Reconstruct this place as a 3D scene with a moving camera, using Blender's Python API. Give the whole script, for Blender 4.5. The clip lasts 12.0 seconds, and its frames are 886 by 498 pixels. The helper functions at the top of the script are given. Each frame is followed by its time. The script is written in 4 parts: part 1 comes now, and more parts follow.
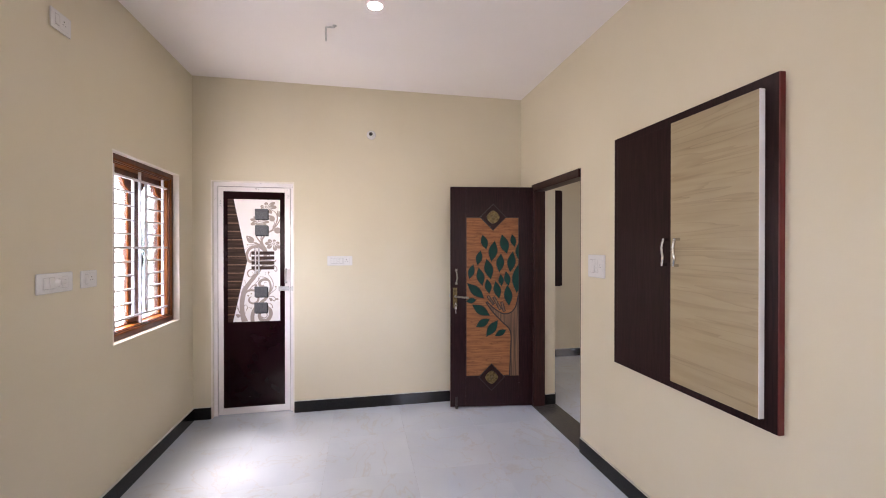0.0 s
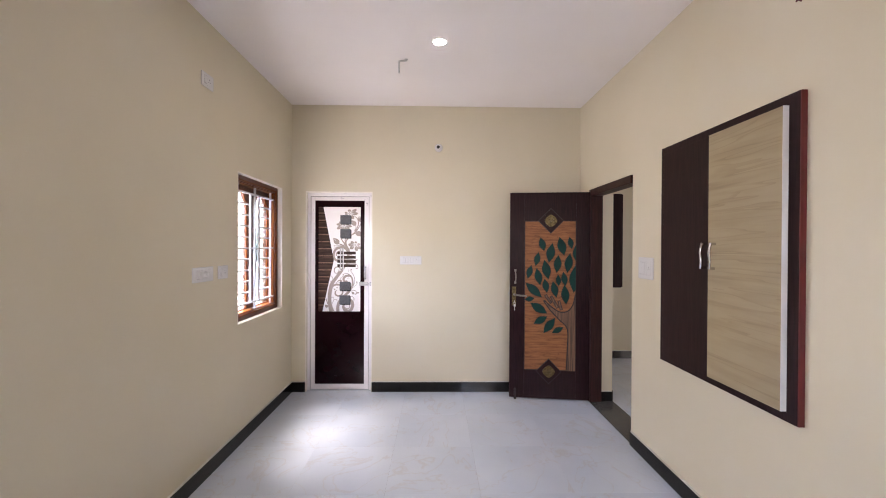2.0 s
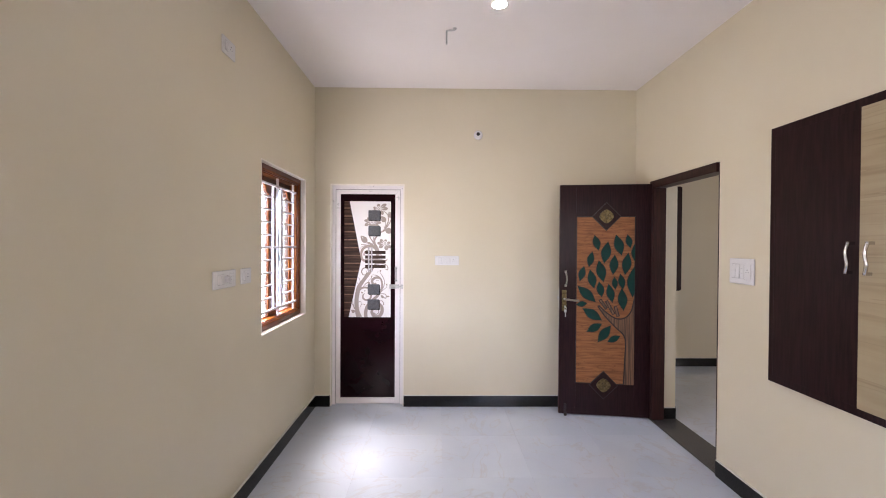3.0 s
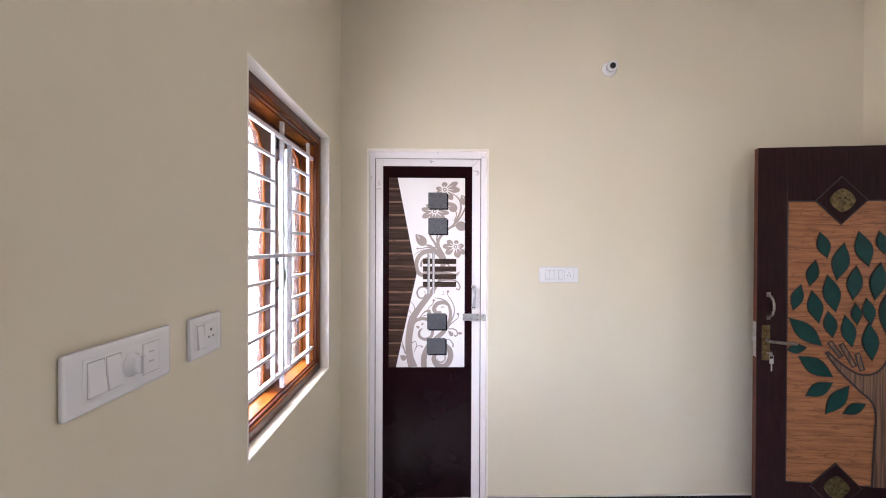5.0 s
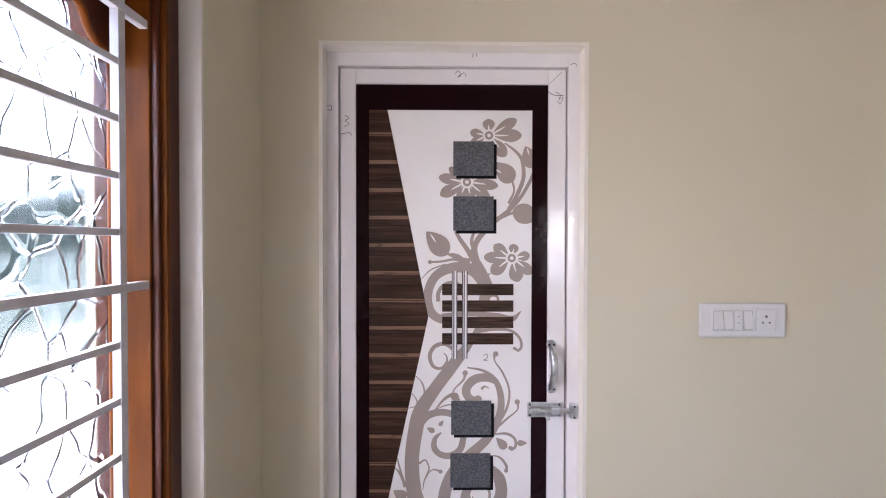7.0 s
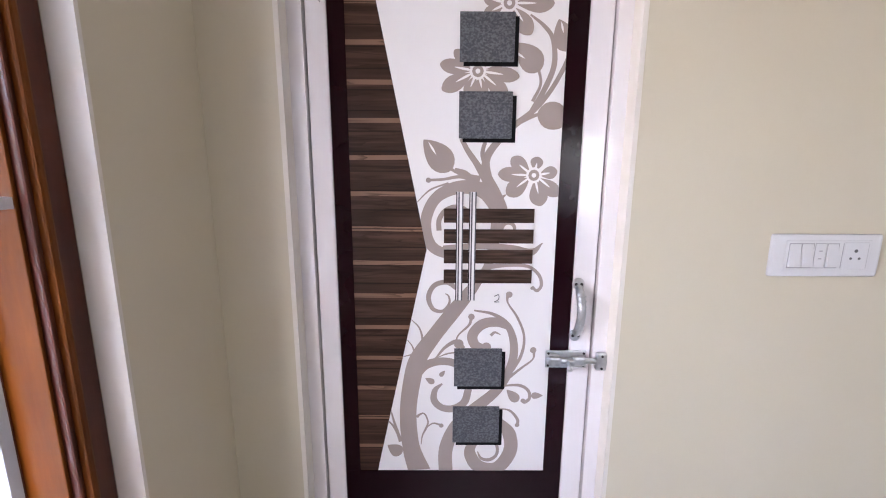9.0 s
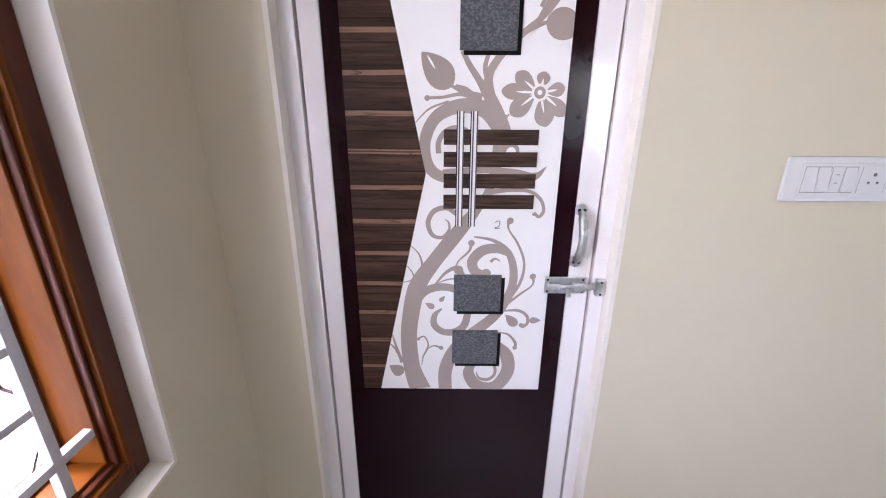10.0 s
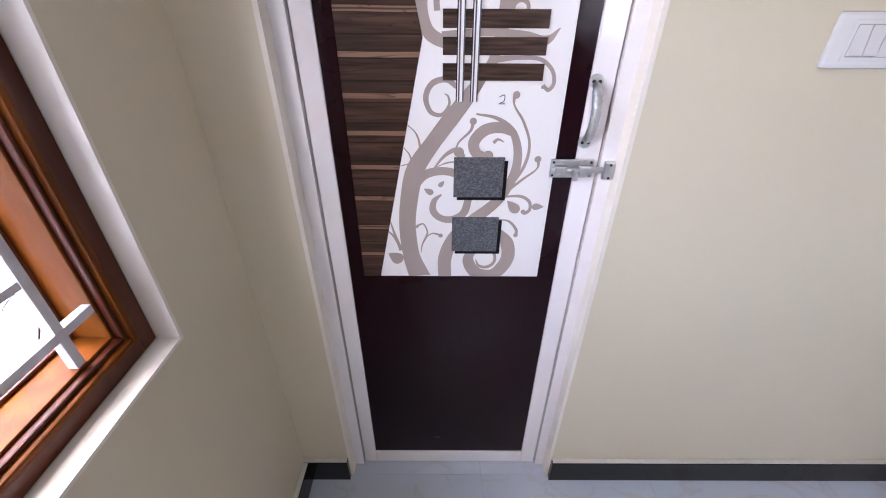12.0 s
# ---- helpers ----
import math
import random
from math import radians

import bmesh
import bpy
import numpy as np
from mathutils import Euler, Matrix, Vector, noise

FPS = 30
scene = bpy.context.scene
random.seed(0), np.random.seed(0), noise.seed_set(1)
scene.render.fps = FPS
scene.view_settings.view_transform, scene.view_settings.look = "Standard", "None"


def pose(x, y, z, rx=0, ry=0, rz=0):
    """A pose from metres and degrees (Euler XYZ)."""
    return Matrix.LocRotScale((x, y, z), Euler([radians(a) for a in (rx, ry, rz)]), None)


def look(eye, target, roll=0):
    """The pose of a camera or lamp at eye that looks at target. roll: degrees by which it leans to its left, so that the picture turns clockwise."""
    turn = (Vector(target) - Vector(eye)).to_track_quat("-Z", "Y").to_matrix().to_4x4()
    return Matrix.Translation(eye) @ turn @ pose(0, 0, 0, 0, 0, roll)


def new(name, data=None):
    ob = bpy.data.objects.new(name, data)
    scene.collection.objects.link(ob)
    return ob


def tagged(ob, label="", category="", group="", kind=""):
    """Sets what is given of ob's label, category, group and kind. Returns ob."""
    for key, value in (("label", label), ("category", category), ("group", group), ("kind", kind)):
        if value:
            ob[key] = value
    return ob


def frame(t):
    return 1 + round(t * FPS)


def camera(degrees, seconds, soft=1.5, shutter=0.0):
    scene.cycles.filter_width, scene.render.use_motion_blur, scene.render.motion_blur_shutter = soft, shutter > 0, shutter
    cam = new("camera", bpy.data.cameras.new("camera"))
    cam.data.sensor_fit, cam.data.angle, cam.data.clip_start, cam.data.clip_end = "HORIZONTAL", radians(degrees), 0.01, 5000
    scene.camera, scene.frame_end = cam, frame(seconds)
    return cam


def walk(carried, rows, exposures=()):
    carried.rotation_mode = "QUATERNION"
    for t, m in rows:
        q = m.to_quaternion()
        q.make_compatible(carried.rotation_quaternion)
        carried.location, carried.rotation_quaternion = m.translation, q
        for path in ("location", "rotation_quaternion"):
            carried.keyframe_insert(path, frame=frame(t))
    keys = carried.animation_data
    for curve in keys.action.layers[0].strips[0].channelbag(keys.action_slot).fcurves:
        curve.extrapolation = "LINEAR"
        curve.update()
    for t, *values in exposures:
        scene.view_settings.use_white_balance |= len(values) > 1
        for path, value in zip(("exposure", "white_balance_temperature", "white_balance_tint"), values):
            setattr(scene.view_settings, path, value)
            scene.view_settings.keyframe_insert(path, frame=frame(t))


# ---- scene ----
cam = camera(95.1, 12.0, soft=1.05)
PATH = [
    (0, (0.214, -0.11, 1.531), (0.608, 1.851, 1.521), 0.0),
    (0.5, (0.278, -0.348, 1.536), (0.439, 1.645, 1.529), 0.1),
    (1, (0.301, -0.536, 1.539), (0.376, 1.462, 1.531), 0.2),
    (1.5, (0.306, -0.565, 1.548), (0.352, 1.434, 1.538), 0.2),
    (2, (0.273, -0.494, 1.547), (0.312, 1.506, 1.536), 0.3),
    (2.5, (0.116, -0.316, 1.556), (0.145, 1.683, 1.541), 0.3),
    (3, (-0.077, -0.049, 1.554), (-0.05, 1.951, 1.532), 0.3),
    (3.2, (-0.134, 0.083, 1.563), (-0.115, 2.082, 1.544), 0.3),
    (5, (-0.712, 1.482, 1.566), (-0.668, 3.481, 1.551), 0.2),
    (5.5, (-0.748, 1.83, 1.574), (-0.742, 3.83, 1.565), 0.1),
    (6, (-0.764, 2.201, 1.603), (-0.758, 4.201, 1.587), 0.1),
    (6.5, (-0.787, 2.535, 1.606), (-0.766, 4.534, 1.584), 0.1),
    (8.3, (-0.782, 2.987, 1.584), (-0.775, 4.978, 1.401), 0.3),
    (8.5, (-0.778, 2.99, 1.585), (-0.778, 4.975, 1.34), 0.3),
    (9, (-0.785, 3.004, 1.564), (-0.772, 4.97, 1.199), 0.3),
    (9.5, (-0.785, 3.014, 1.549), (-0.771, 4.946, 1.032), 0.4),
    (10, (-0.775, 3.015, 1.532), (-0.781, 4.903, 0.874), 0.3),
    (10.5, (-0.769, 3.026, 1.513), (-0.771, 4.861, 0.718), 0.2),
    (11, (-0.756, 3.02, 1.491), (-0.776, 4.809, 0.596), 0.1),
    (11.5, (-0.762, 3.023, 1.472), (-0.778, 4.758, 0.477), 0.1),
    (12, (-0.777, 3.032, 1.468), (-0.773, 4.724, 0.4), 0.3),
]
EXPOSURES = [(0, 5.95, 6850, 23), (2.5, 5.95, 6650, 22), (3.2, 5.95, 6600, 22), (5, 5.95, 6350, 21), (5.5, 5.75, 6400, 21), (6.5, 5.25, 6500, 22), (8.5, 5.6, 6350, 22), (12, 5.65, 6150, 22)]
walk(cam, [(t, look(eye, target, roll)) for t, eye, target, roll in PATH], EXPOSURES)

# ---- light ----
world = bpy.data.worlds.new("world")
scene.world = world
world.use_nodes = True
sky = world.node_tree.nodes.new("ShaderNodeTexSky")
sky.sky_type, sky.sun_disc = "NISHITA", False
sky.sun_elevation, sky.sun_rotation = radians(65), radians(-65)
world.node_tree.links.new(sky.outputs[0], world.node_tree.nodes["Background"].inputs[0])
world.node_tree.nodes["Background"].inputs[1].default_value = 0.15
sun = new("sun", bpy.data.lights.new("sun", "SUN"))
sun.data.energy, sun.data.angle, sun.data.color = 0.42, radians(26), (1, 0.95, 0.88)
sun.matrix_world = look((-3.8, 4.8, 9.0), (0, 3.05, 0))

# sky light through the window of the south wall
skylight = new("window_skylight", bpy.data.lights.new("window_skylight", "AREA"))
skylight.data.shape, skylight.data.size, skylight.data.size_y = "RECTANGLE", 0.86, 1.04
skylight.data.energy, skylight.data.color = 0.30, (1.0, 0.98, 0.95)
skylight.data.spread = radians(150)
skylight.matrix_world = look((1.25, -1.34, 1.53), (0.9, 1.2, 1.3))
# sky light in the opening of the window beside the bathroom door
frontlight = new("front_window_skylight", bpy.data.lights.new("front_window_skylight", "AREA"))
frontlight.data.shape, frontlight.data.size, frontlight.data.size_y = "RECTANGLE", 0.52, 1.10
frontlight.data.energy, frontlight.data.color = 0.85, (1.0, 0.97, 0.93)
frontlight.matrix_world = look((-1.47, 2.945, 1.53), (0.0, 3.05, 1.60))
# fill lamp for the east wall, in an assumed rear window out of view
west_fill = new("rear_fill_lamp", bpy.data.lights.new("rear_fill_lamp", "AREA"))
west_fill.data.shape, west_fill.data.size, west_fill.data.size_y = "RECTANGLE", 0.86, 1.04
west_fill.data.energy, west_fill.data.color = 0.36, (1.0, 0.97, 0.93)
west_fill.data.spread = radians(150)
west_fill.matrix_world = look((-1.36, -0.35, 1.53), (0.6, 0.75, 0.75))
# fill lamp added for the hall, in an assumed window out of view
hall_fill = new("hall_fill_lamp", bpy.data.lights.new("hall_fill_lamp", "AREA"))
hall_fill.data.shape, hall_fill.data.size, hall_fill.data.size_y = "RECTANGLE", 0.9, 1.1
hall_fill.data.energy, hall_fill.data.color = 0.6, (1.0, 0.95, 0.87)
hall_fill.matrix_world = look((5.15, 1.1, 1.5), (3.0, 2.3, 1.2))

# ---- materials ----
def material(name, color, rough=0.5, metal=0.0, color2=None, scale=8.0, stretch=(1, 1, 1), bump=0.0, bump_scale=120.0, detail=6.0, spec=0.5, coat=0.0, low=0.35, high=0.65):
    """A surface with large variation between two colours, fine relief and uneven gloss."""
    m = bpy.data.materials.new(name)
    m.use_nodes = True
    nodes, link = m.node_tree.nodes, m.node_tree.links.new
    b = nodes["Principled BSDF"]
    b.inputs["Roughness"].default_value, b.inputs["Metallic"].default_value = rough, metal
    b.inputs["Specular IOR Level"].default_value = spec
    b.inputs["Coat Weight"].default_value = coat
    b.inputs["Coat Roughness"].default_value = 0.08
    tc, mp = nodes.new("ShaderNodeTexCoord"), nodes.new("ShaderNodeMapping")
    mp.inputs["Scale"].default_value = stretch
    link(tc.outputs["Object"], mp.inputs[0])
    n = nodes.new("ShaderNodeTexNoise")
    n.inputs["Scale"].default_value, n.inputs["Detail"].default_value = scale, detail
    link(mp.outputs[0], n.inputs["Vector"])
    ramp = nodes.new("ShaderNodeValToRGB")
    ramp.color_ramp.elements[0].position, ramp.color_ramp.elements[1].position = low, high
    ramp.color_ramp.elements[0].color = (*color, 1)
    ramp.color_ramp.elements[1].color = (*(color2 or [c * 0.93 for c in color]), 1)
    link(n.outputs["Fac"], ramp.inputs[0])
    link(ramp.outputs[0], b.inputs["Base Color"])
    if bump:
        f = nodes.new("ShaderNodeTexNoise")
        f.inputs["Scale"].default_value, f.inputs["Detail"].default_value = bump_scale, 4
        link(mp.outputs[0], f.inputs["Vector"])
        bp = nodes.new("ShaderNodeBump")
        bp.inputs["Strength"].default_value, bp.inputs["Distance"].default_value = bump, 0.002
        link(f.outputs["Fac"], bp.inputs["Height"])
        link(bp.outputs[0], b.inputs["Normal"])
    return m


def bands(m, axis, spacing, width, color, amount=0.8, wobble=0.15):
    """Adds thin lines of another colour across a material, at uneven steps along an axis."""
    nodes, link = m.node_tree.nodes, m.node_tree.links.new
    b = nodes["Principled BSDF"]
    old = b.inputs["Base Color"].links[0].from_socket
    tc, sep = nodes.new("ShaderNodeTexCoord"), nodes.new("ShaderNodeSeparateXYZ")
    link(tc.outputs["Object"], sep.inputs[0])
    n = nodes.new("ShaderNodeTexNoise")
    n.inputs["Scale"].default_value = 3.0
    link(tc.outputs["Object"], n.inputs["Vector"])
    sc, ad = nodes.new("ShaderNodeMath"), nodes.new("ShaderNodeMath")
    sc.operation, sc.inputs[1].default_value = "DIVIDE", spacing
    link(sep.outputs[axis], sc.inputs[0])
    ad.operation, ad.inputs[1].default_value = "MULTIPLY_ADD", wobble
    link(n.outputs["Fac"], ad.inputs[0])
    link(sc.outputs[0], ad.inputs[2])
    fr, ls, mu = nodes.new("ShaderNodeMath"), nodes.new("ShaderNodeMath"), nodes.new("ShaderNodeMath")
    fr.operation = "FRACT"
    link(ad.outputs[0], fr.inputs[0])
    ls.operation, ls.inputs[1].default_value = "LESS_THAN", width
    link(fr.outputs[0], ls.inputs[0])
    mu.operation, mu.inputs[1].default_value = "MULTIPLY", amount
    link(ls.outputs[0], mu.inputs[0])
    mix = nodes.new("ShaderNodeMix")
    mix.data_type = "RGBA"
    link(mu.outputs[0], mix.inputs["Factor"])
    link(old, mix.inputs["A"])
    mix.inputs["B"].default_value = (*color, 1)
    link(mix.outputs["Result"], b.inputs["Base Color"])
    return m


WALL = material("cream_wall_paint", (0.65, 0.586, 0.447), 0.5, color2=(0.625, 0.561, 0.422), scale=1.3, bump=0.12, bump_scale=90)
REVEAL = material("pale_plaster", (0.80, 0.75, 0.68), 0.6, color2=(0.75, 0.70, 0.62), scale=9, bump=0.15, bump_scale=70)
CEIL = material("white_ceiling_paint", (0.88, 0.84, 0.83), 0.7, color2=(0.85, 0.81, 0.80), scale=1.1, bump=0.08, bump_scale=80)
GRANITE = material("black_granite", (0.006, 0.006, 0.0065), 0.12, spec=0.25, color2=(0.015, 0.015, 0.016), scale=160, bump=0.02)
SILL_STONE = material("dark_grey_granite", (0.04, 0.04, 0.04), 0.15, color2=(0.10, 0.10, 0.10), scale=220)
GROUT = material("pale_grout", (0.62, 0.60, 0.55), 0.8, scale=60)
DARKWOOD = material("dark_wine_laminate", (0.013, 0.0042, 0.0058), 0.32, spec=0.14, color2=(0.023, 0.008, 0.0095), scale=10, stretch=(9, 9, 0.6), bump=0.06, bump_scale=60)
REDEDGE = material("red_brown_edge_band", (0.13, 0.010, 0.010), 0.4, color2=(0.09, 0.008, 0.008), scale=12, stretch=(4, 4, 0.5))
JAMBWOOD = material("dark_stained_frame_wood", (0.040, 0.014, 0.012), 0.35, spec=0.2, color2=(0.022, 0.009, 0.009), scale=12, stretch=(6, 6, 0.5), bump=0.08, bump_scale=60)
BEIGE = material("beige_veneer", (0.36, 0.285, 0.172), 0.38, color2=(0.30, 0.23, 0.132), scale=2.6, stretch=(1, 0.9, 9), detail=9, low=0.4, high=0.72, bump=0.03, bump_scale=40)
WHITE_EDGE = material("white_edge_band", (0.75, 0.73, 0.70), 0.4)
TEAK = material("polished_teak", (0.17, 0.046, 0.005), 0.38, spec=0.12, color2=(0.10, 0.026, 0.003), scale=6, stretch=(5, 5, 0.7), bump=0.08, bump_scale=50)
TEAK_DARK = material("polished_dark_teak", (0.10, 0.023, 0.009), 0.32, spec=0.3, color2=(0.055, 0.012, 0.006), scale=6, stretch=(5, 5, 0.7), bump=0.08, bump_scale=50, coat=0.08)
GRILL = material("grey_enamel_on_steel", (0.62, 0.60, 0.63), 0.35, color2=(0.54, 0.52, 0.55), scale=25, bump=0.08, bump_scale=150)
PVC = material("white_pvc", (0.82, 0.78, 0.78), 0.10, color2=(0.80, 0.76, 0.76), scale=3, spec=0.6, coat=0.3)
MAROON = material("dark_maroon_pvc", (0.008, 0.0015, 0.0028), 0.14, spec=0.16, color2=(0.0105, 0.002, 0.0036), scale=5)
PRINT_WHITE = material("white_laminate", (0.84, 0.81, 0.80), 0.3, color2=(0.81, 0.78, 0.77), scale=3)
PRINT_TAUPE = material("taupe_print", (0.36, 0.29, 0.26), 0.35, color2=(0.33, 0.265, 0.235), scale=9)
PRINT_BLACK = material("black_print", (0.005, 0.005, 0.006), 0.5, spec=0.1)
INK = material("pencil_ink", (0.05, 0.045, 0.06), 0.6)
STRIPE = bands(bands(bands(material("striped_walnut_laminate", (0.028, 0.013, 0.009), 0.32, spec=0.2, color2=(0.090, 0.046, 0.031), scale=5, stretch=(1.0, 1, 16), detail=9, low=0.36, high=0.72), 2, 0.076, 0.46, (0.020, 0.010, 0.008), 0.45, 0.12), 2, 0.076, 0.13, (0.26, 0.155, 0.105), 0.8, 0.12), 2, 0.0413, 0.07, (0.010, 0.005, 0.004), 0.7, 0.12)
SLAT = material("walnut_print", (0.020, 0.011, 0.008), 0.38, spec=0.2, color2=(0.085, 0.048, 0.035), scale=7, stretch=(1.5, 1, 24), detail=8, low=0.38, high=0.7)
SLATE = material("embossed_slate_print", (0.050, 0.052, 0.060), 0.36, color2=(0.115, 0.118, 0.130), scale=270, stretch=(0.8, 1, 1.0), detail=2, low=0.42, high=0.62, bump=1.0, bump_scale=250)
CHROME = material("bright_chrome", (0.64, 0.64, 0.66), 0.12, 1.0, scale=30)
SILVER = material("satin_silver_metal", (0.62, 0.62, 0.62), 0.32, 1.0, color2=(0.50, 0.50, 0.50), scale=70, bump=0.1)
BRASS = material("antique_brass", (0.20, 0.15, 0.07), 0.4, 1.0, color2=(0.09, 0.065, 0.03), scale=60, bump=0.2)
STEEL_DARK = material("dark_metal", (0.05, 0.045, 0.045), 0.4, 0.8)
SWITCH = material("white_switch_plastic", (0.72, 0.71, 0.71), 0.22, color2=(0.70, 0.69, 0.69), scale=5)
SWITCH_GREY = material("grey_plastic", (0.36, 0.35, 0.35), 0.4)
SHADE = material("socket_hole_shade", (0.12, 0.115, 0.115), 0.6)
ANTIQUE = material("antique_nickel", (0.34, 0.31, 0.27), 0.3, 1.0, color2=(0.16, 0.14, 0.12), scale=60, bump=0.1)
HOLE = material("dark_hole", (0.01, 0.01, 0.01), 0.7)
ORANGEWOOD = bands(material("orange_oak_laminate", (0.30, 0.125, 0.050), 0.48, spec=0.2, color2=(0.185, 0.070, 0.028), scale=3.2, stretch=(1.6, 1, 17), detail=9, low=0.38, high=0.68, bump=0.04, bump_scale=50), 2, 0.071, 0.035, (0.085, 0.03, 0.014), 0.8, 0.9)
TRUNKWOOD = material("striped_grey_oak_laminate", (0.17, 0.085, 0.042), 0.4, color2=(0.055, 0.026, 0.016), scale=3, stretch=(26, 1, 0.8), detail=5, low=0.45, high=0.58)
LEAFGREEN = material("deep_green_inlay", (0.003, 0.040, 0.034), 0.45, spec=0.15, color2=(0.004, 0.030, 0.026), scale=20)
GROOVE = material("dark_groove_paint", (0.014, 0.006, 0.006), 0.5)


def tile_material():
    """Glossy vitrified tile: pale blue-grey, with faint brownish veins."""
    m = material("glossy_marble_tile", (0.59, 0.65, 0.74), 0.04, spec=0.85, color2=(0.53, 0.59, 0.69), scale=1.6, detail=8)
    nodes, link = m.node_tree.nodes, m.node_tree.links.new
    b = nodes["Principled BSDF"]
    old = b.inputs["Base Color"].links[0].from_socket
    tc, info, add = nodes.new("ShaderNodeTexCoord"), nodes.new("ShaderNodeObjectInfo"), nodes.new("ShaderNodeVectorMath")
    add.operation = "MULTIPLY_ADD"
    add.inputs[1].default_value = (7, 5, 3)
    link(info.outputs["Random"], add.inputs[0])
    link(tc.outputs["Object"], add.inputs[2])
    warp = nodes.new("ShaderNodeTexNoise")
    warp.inputs["Scale"].default_value, warp.inputs["Detail"].default_value, warp.inputs["Distortion"].default_value = 2.2, 7, 1.2
    link(add.outputs[0], warp.inputs["Vector"])
    sub, ab, ramp = nodes.new("ShaderNodeMath"), nodes.new("ShaderNodeMath"), nodes.new("ShaderNodeMapRange")
    sub.operation, sub.inputs[1].default_value = "SUBTRACT", 0.5
    ab.operation = "ABSOLUTE"
    link(warp.outputs["Fac"], sub.inputs[0])
    link(sub.outputs[0], ab.inputs[0])
    link(ab.outputs[0], ramp.inputs["Value"])
    ramp.inputs["From Min"].default_value, ramp.inputs["From Max"].default_value = 0.0, 0.014
    ramp.inputs["To Min"].default_value, ramp.inputs["To Max"].default_value = 0.40, 0.0
    mix = nodes.new("ShaderNodeMix")
    mix.data_type = "RGBA"
    link(ramp.outputs[0], mix.inputs["Factor"])
    link(old, mix.inputs["A"])
    mix.inputs["B"].default_value = (0.50, 0.46, 0.45, 1)
    link(mix.outputs["Result"], b.inputs["Base Color"])
    return m


TILE = tile_material()


def veins(m, scale, stretch, width, color, amount, distortion=0.6):
    """Adds fine wandering lines of another colour, as in veneer or stone."""
    nodes, link = m.node_tree.nodes, m.node_tree.links.new
    b = nodes["Principled BSDF"]
    old = b.inputs["Base Color"].links[0].from_socket
    tc, mp, n = nodes.new("ShaderNodeTexCoord"), nodes.new("ShaderNodeMapping"), nodes.new("ShaderNodeTexNoise")
    mp.inputs["Scale"].default_value = stretch
    n.inputs["Scale"].default_value, n.inputs["Detail"].default_value, n.inputs["Distortion"].default_value = scale, 3, distortion
    link(tc.outputs["Object"], mp.inputs[0])
    link(mp.outputs[0], n.inputs["Vector"])
    mul, fr, ramp, fade, lim = nodes.new("ShaderNodeMath"), nodes.new("ShaderNodeMath"), nodes.new("ShaderNodeMapRange"), nodes.new("ShaderNodeTexNoise"), nodes.new("ShaderNodeMath")
    mul.operation, mul.inputs[1].default_value = "MULTIPLY", 9.0
    fr.operation = "FRACT"
    link(n.outputs["Fac"], mul.inputs[0])
    link(mul.outputs[0], fr.inputs[0])
    link(fr.outputs[0], ramp.inputs["Value"])
    ramp.inputs["From Max"].default_value, ramp.inputs["To Min"].default_value, ramp.inputs["To Max"].default_value = width, amount, 0.0
    fade.inputs["Scale"].default_value = scale * 2.5
    link(mp.outputs[0], fade.inputs["Vector"])
    lim.operation = "MULTIPLY"
    link(ramp.outputs[0], lim.inputs[0])
    link(fade.outputs["Fac"], lim.inputs[1])
    mix = nodes.new("ShaderNodeMix")
    mix.data_type = "RGBA"
    link(lim.outputs[0], mix.inputs["Factor"])
    link(old, mix.inputs["A"])
    mix.inputs["B"].default_value = (*color, 1)
    link(mix.outputs["Result"], b.inputs["Base Color"])
    return m


veins(BEIGE, 1.2, (1, 0.35, 8.0), 0.22, (0.20, 0.135, 0.07), 0.75, 0.0)
veins(STRIPE, 3.0, (0.6, 1, 9), 0.16, (0.007, 0.003, 0.0025), 1.0, 0.5)
veins(ORANGEWOOD, 2.4, (0.8, 1, 6.0), 0.18, (0.075, 0.024, 0.010), 1.1)


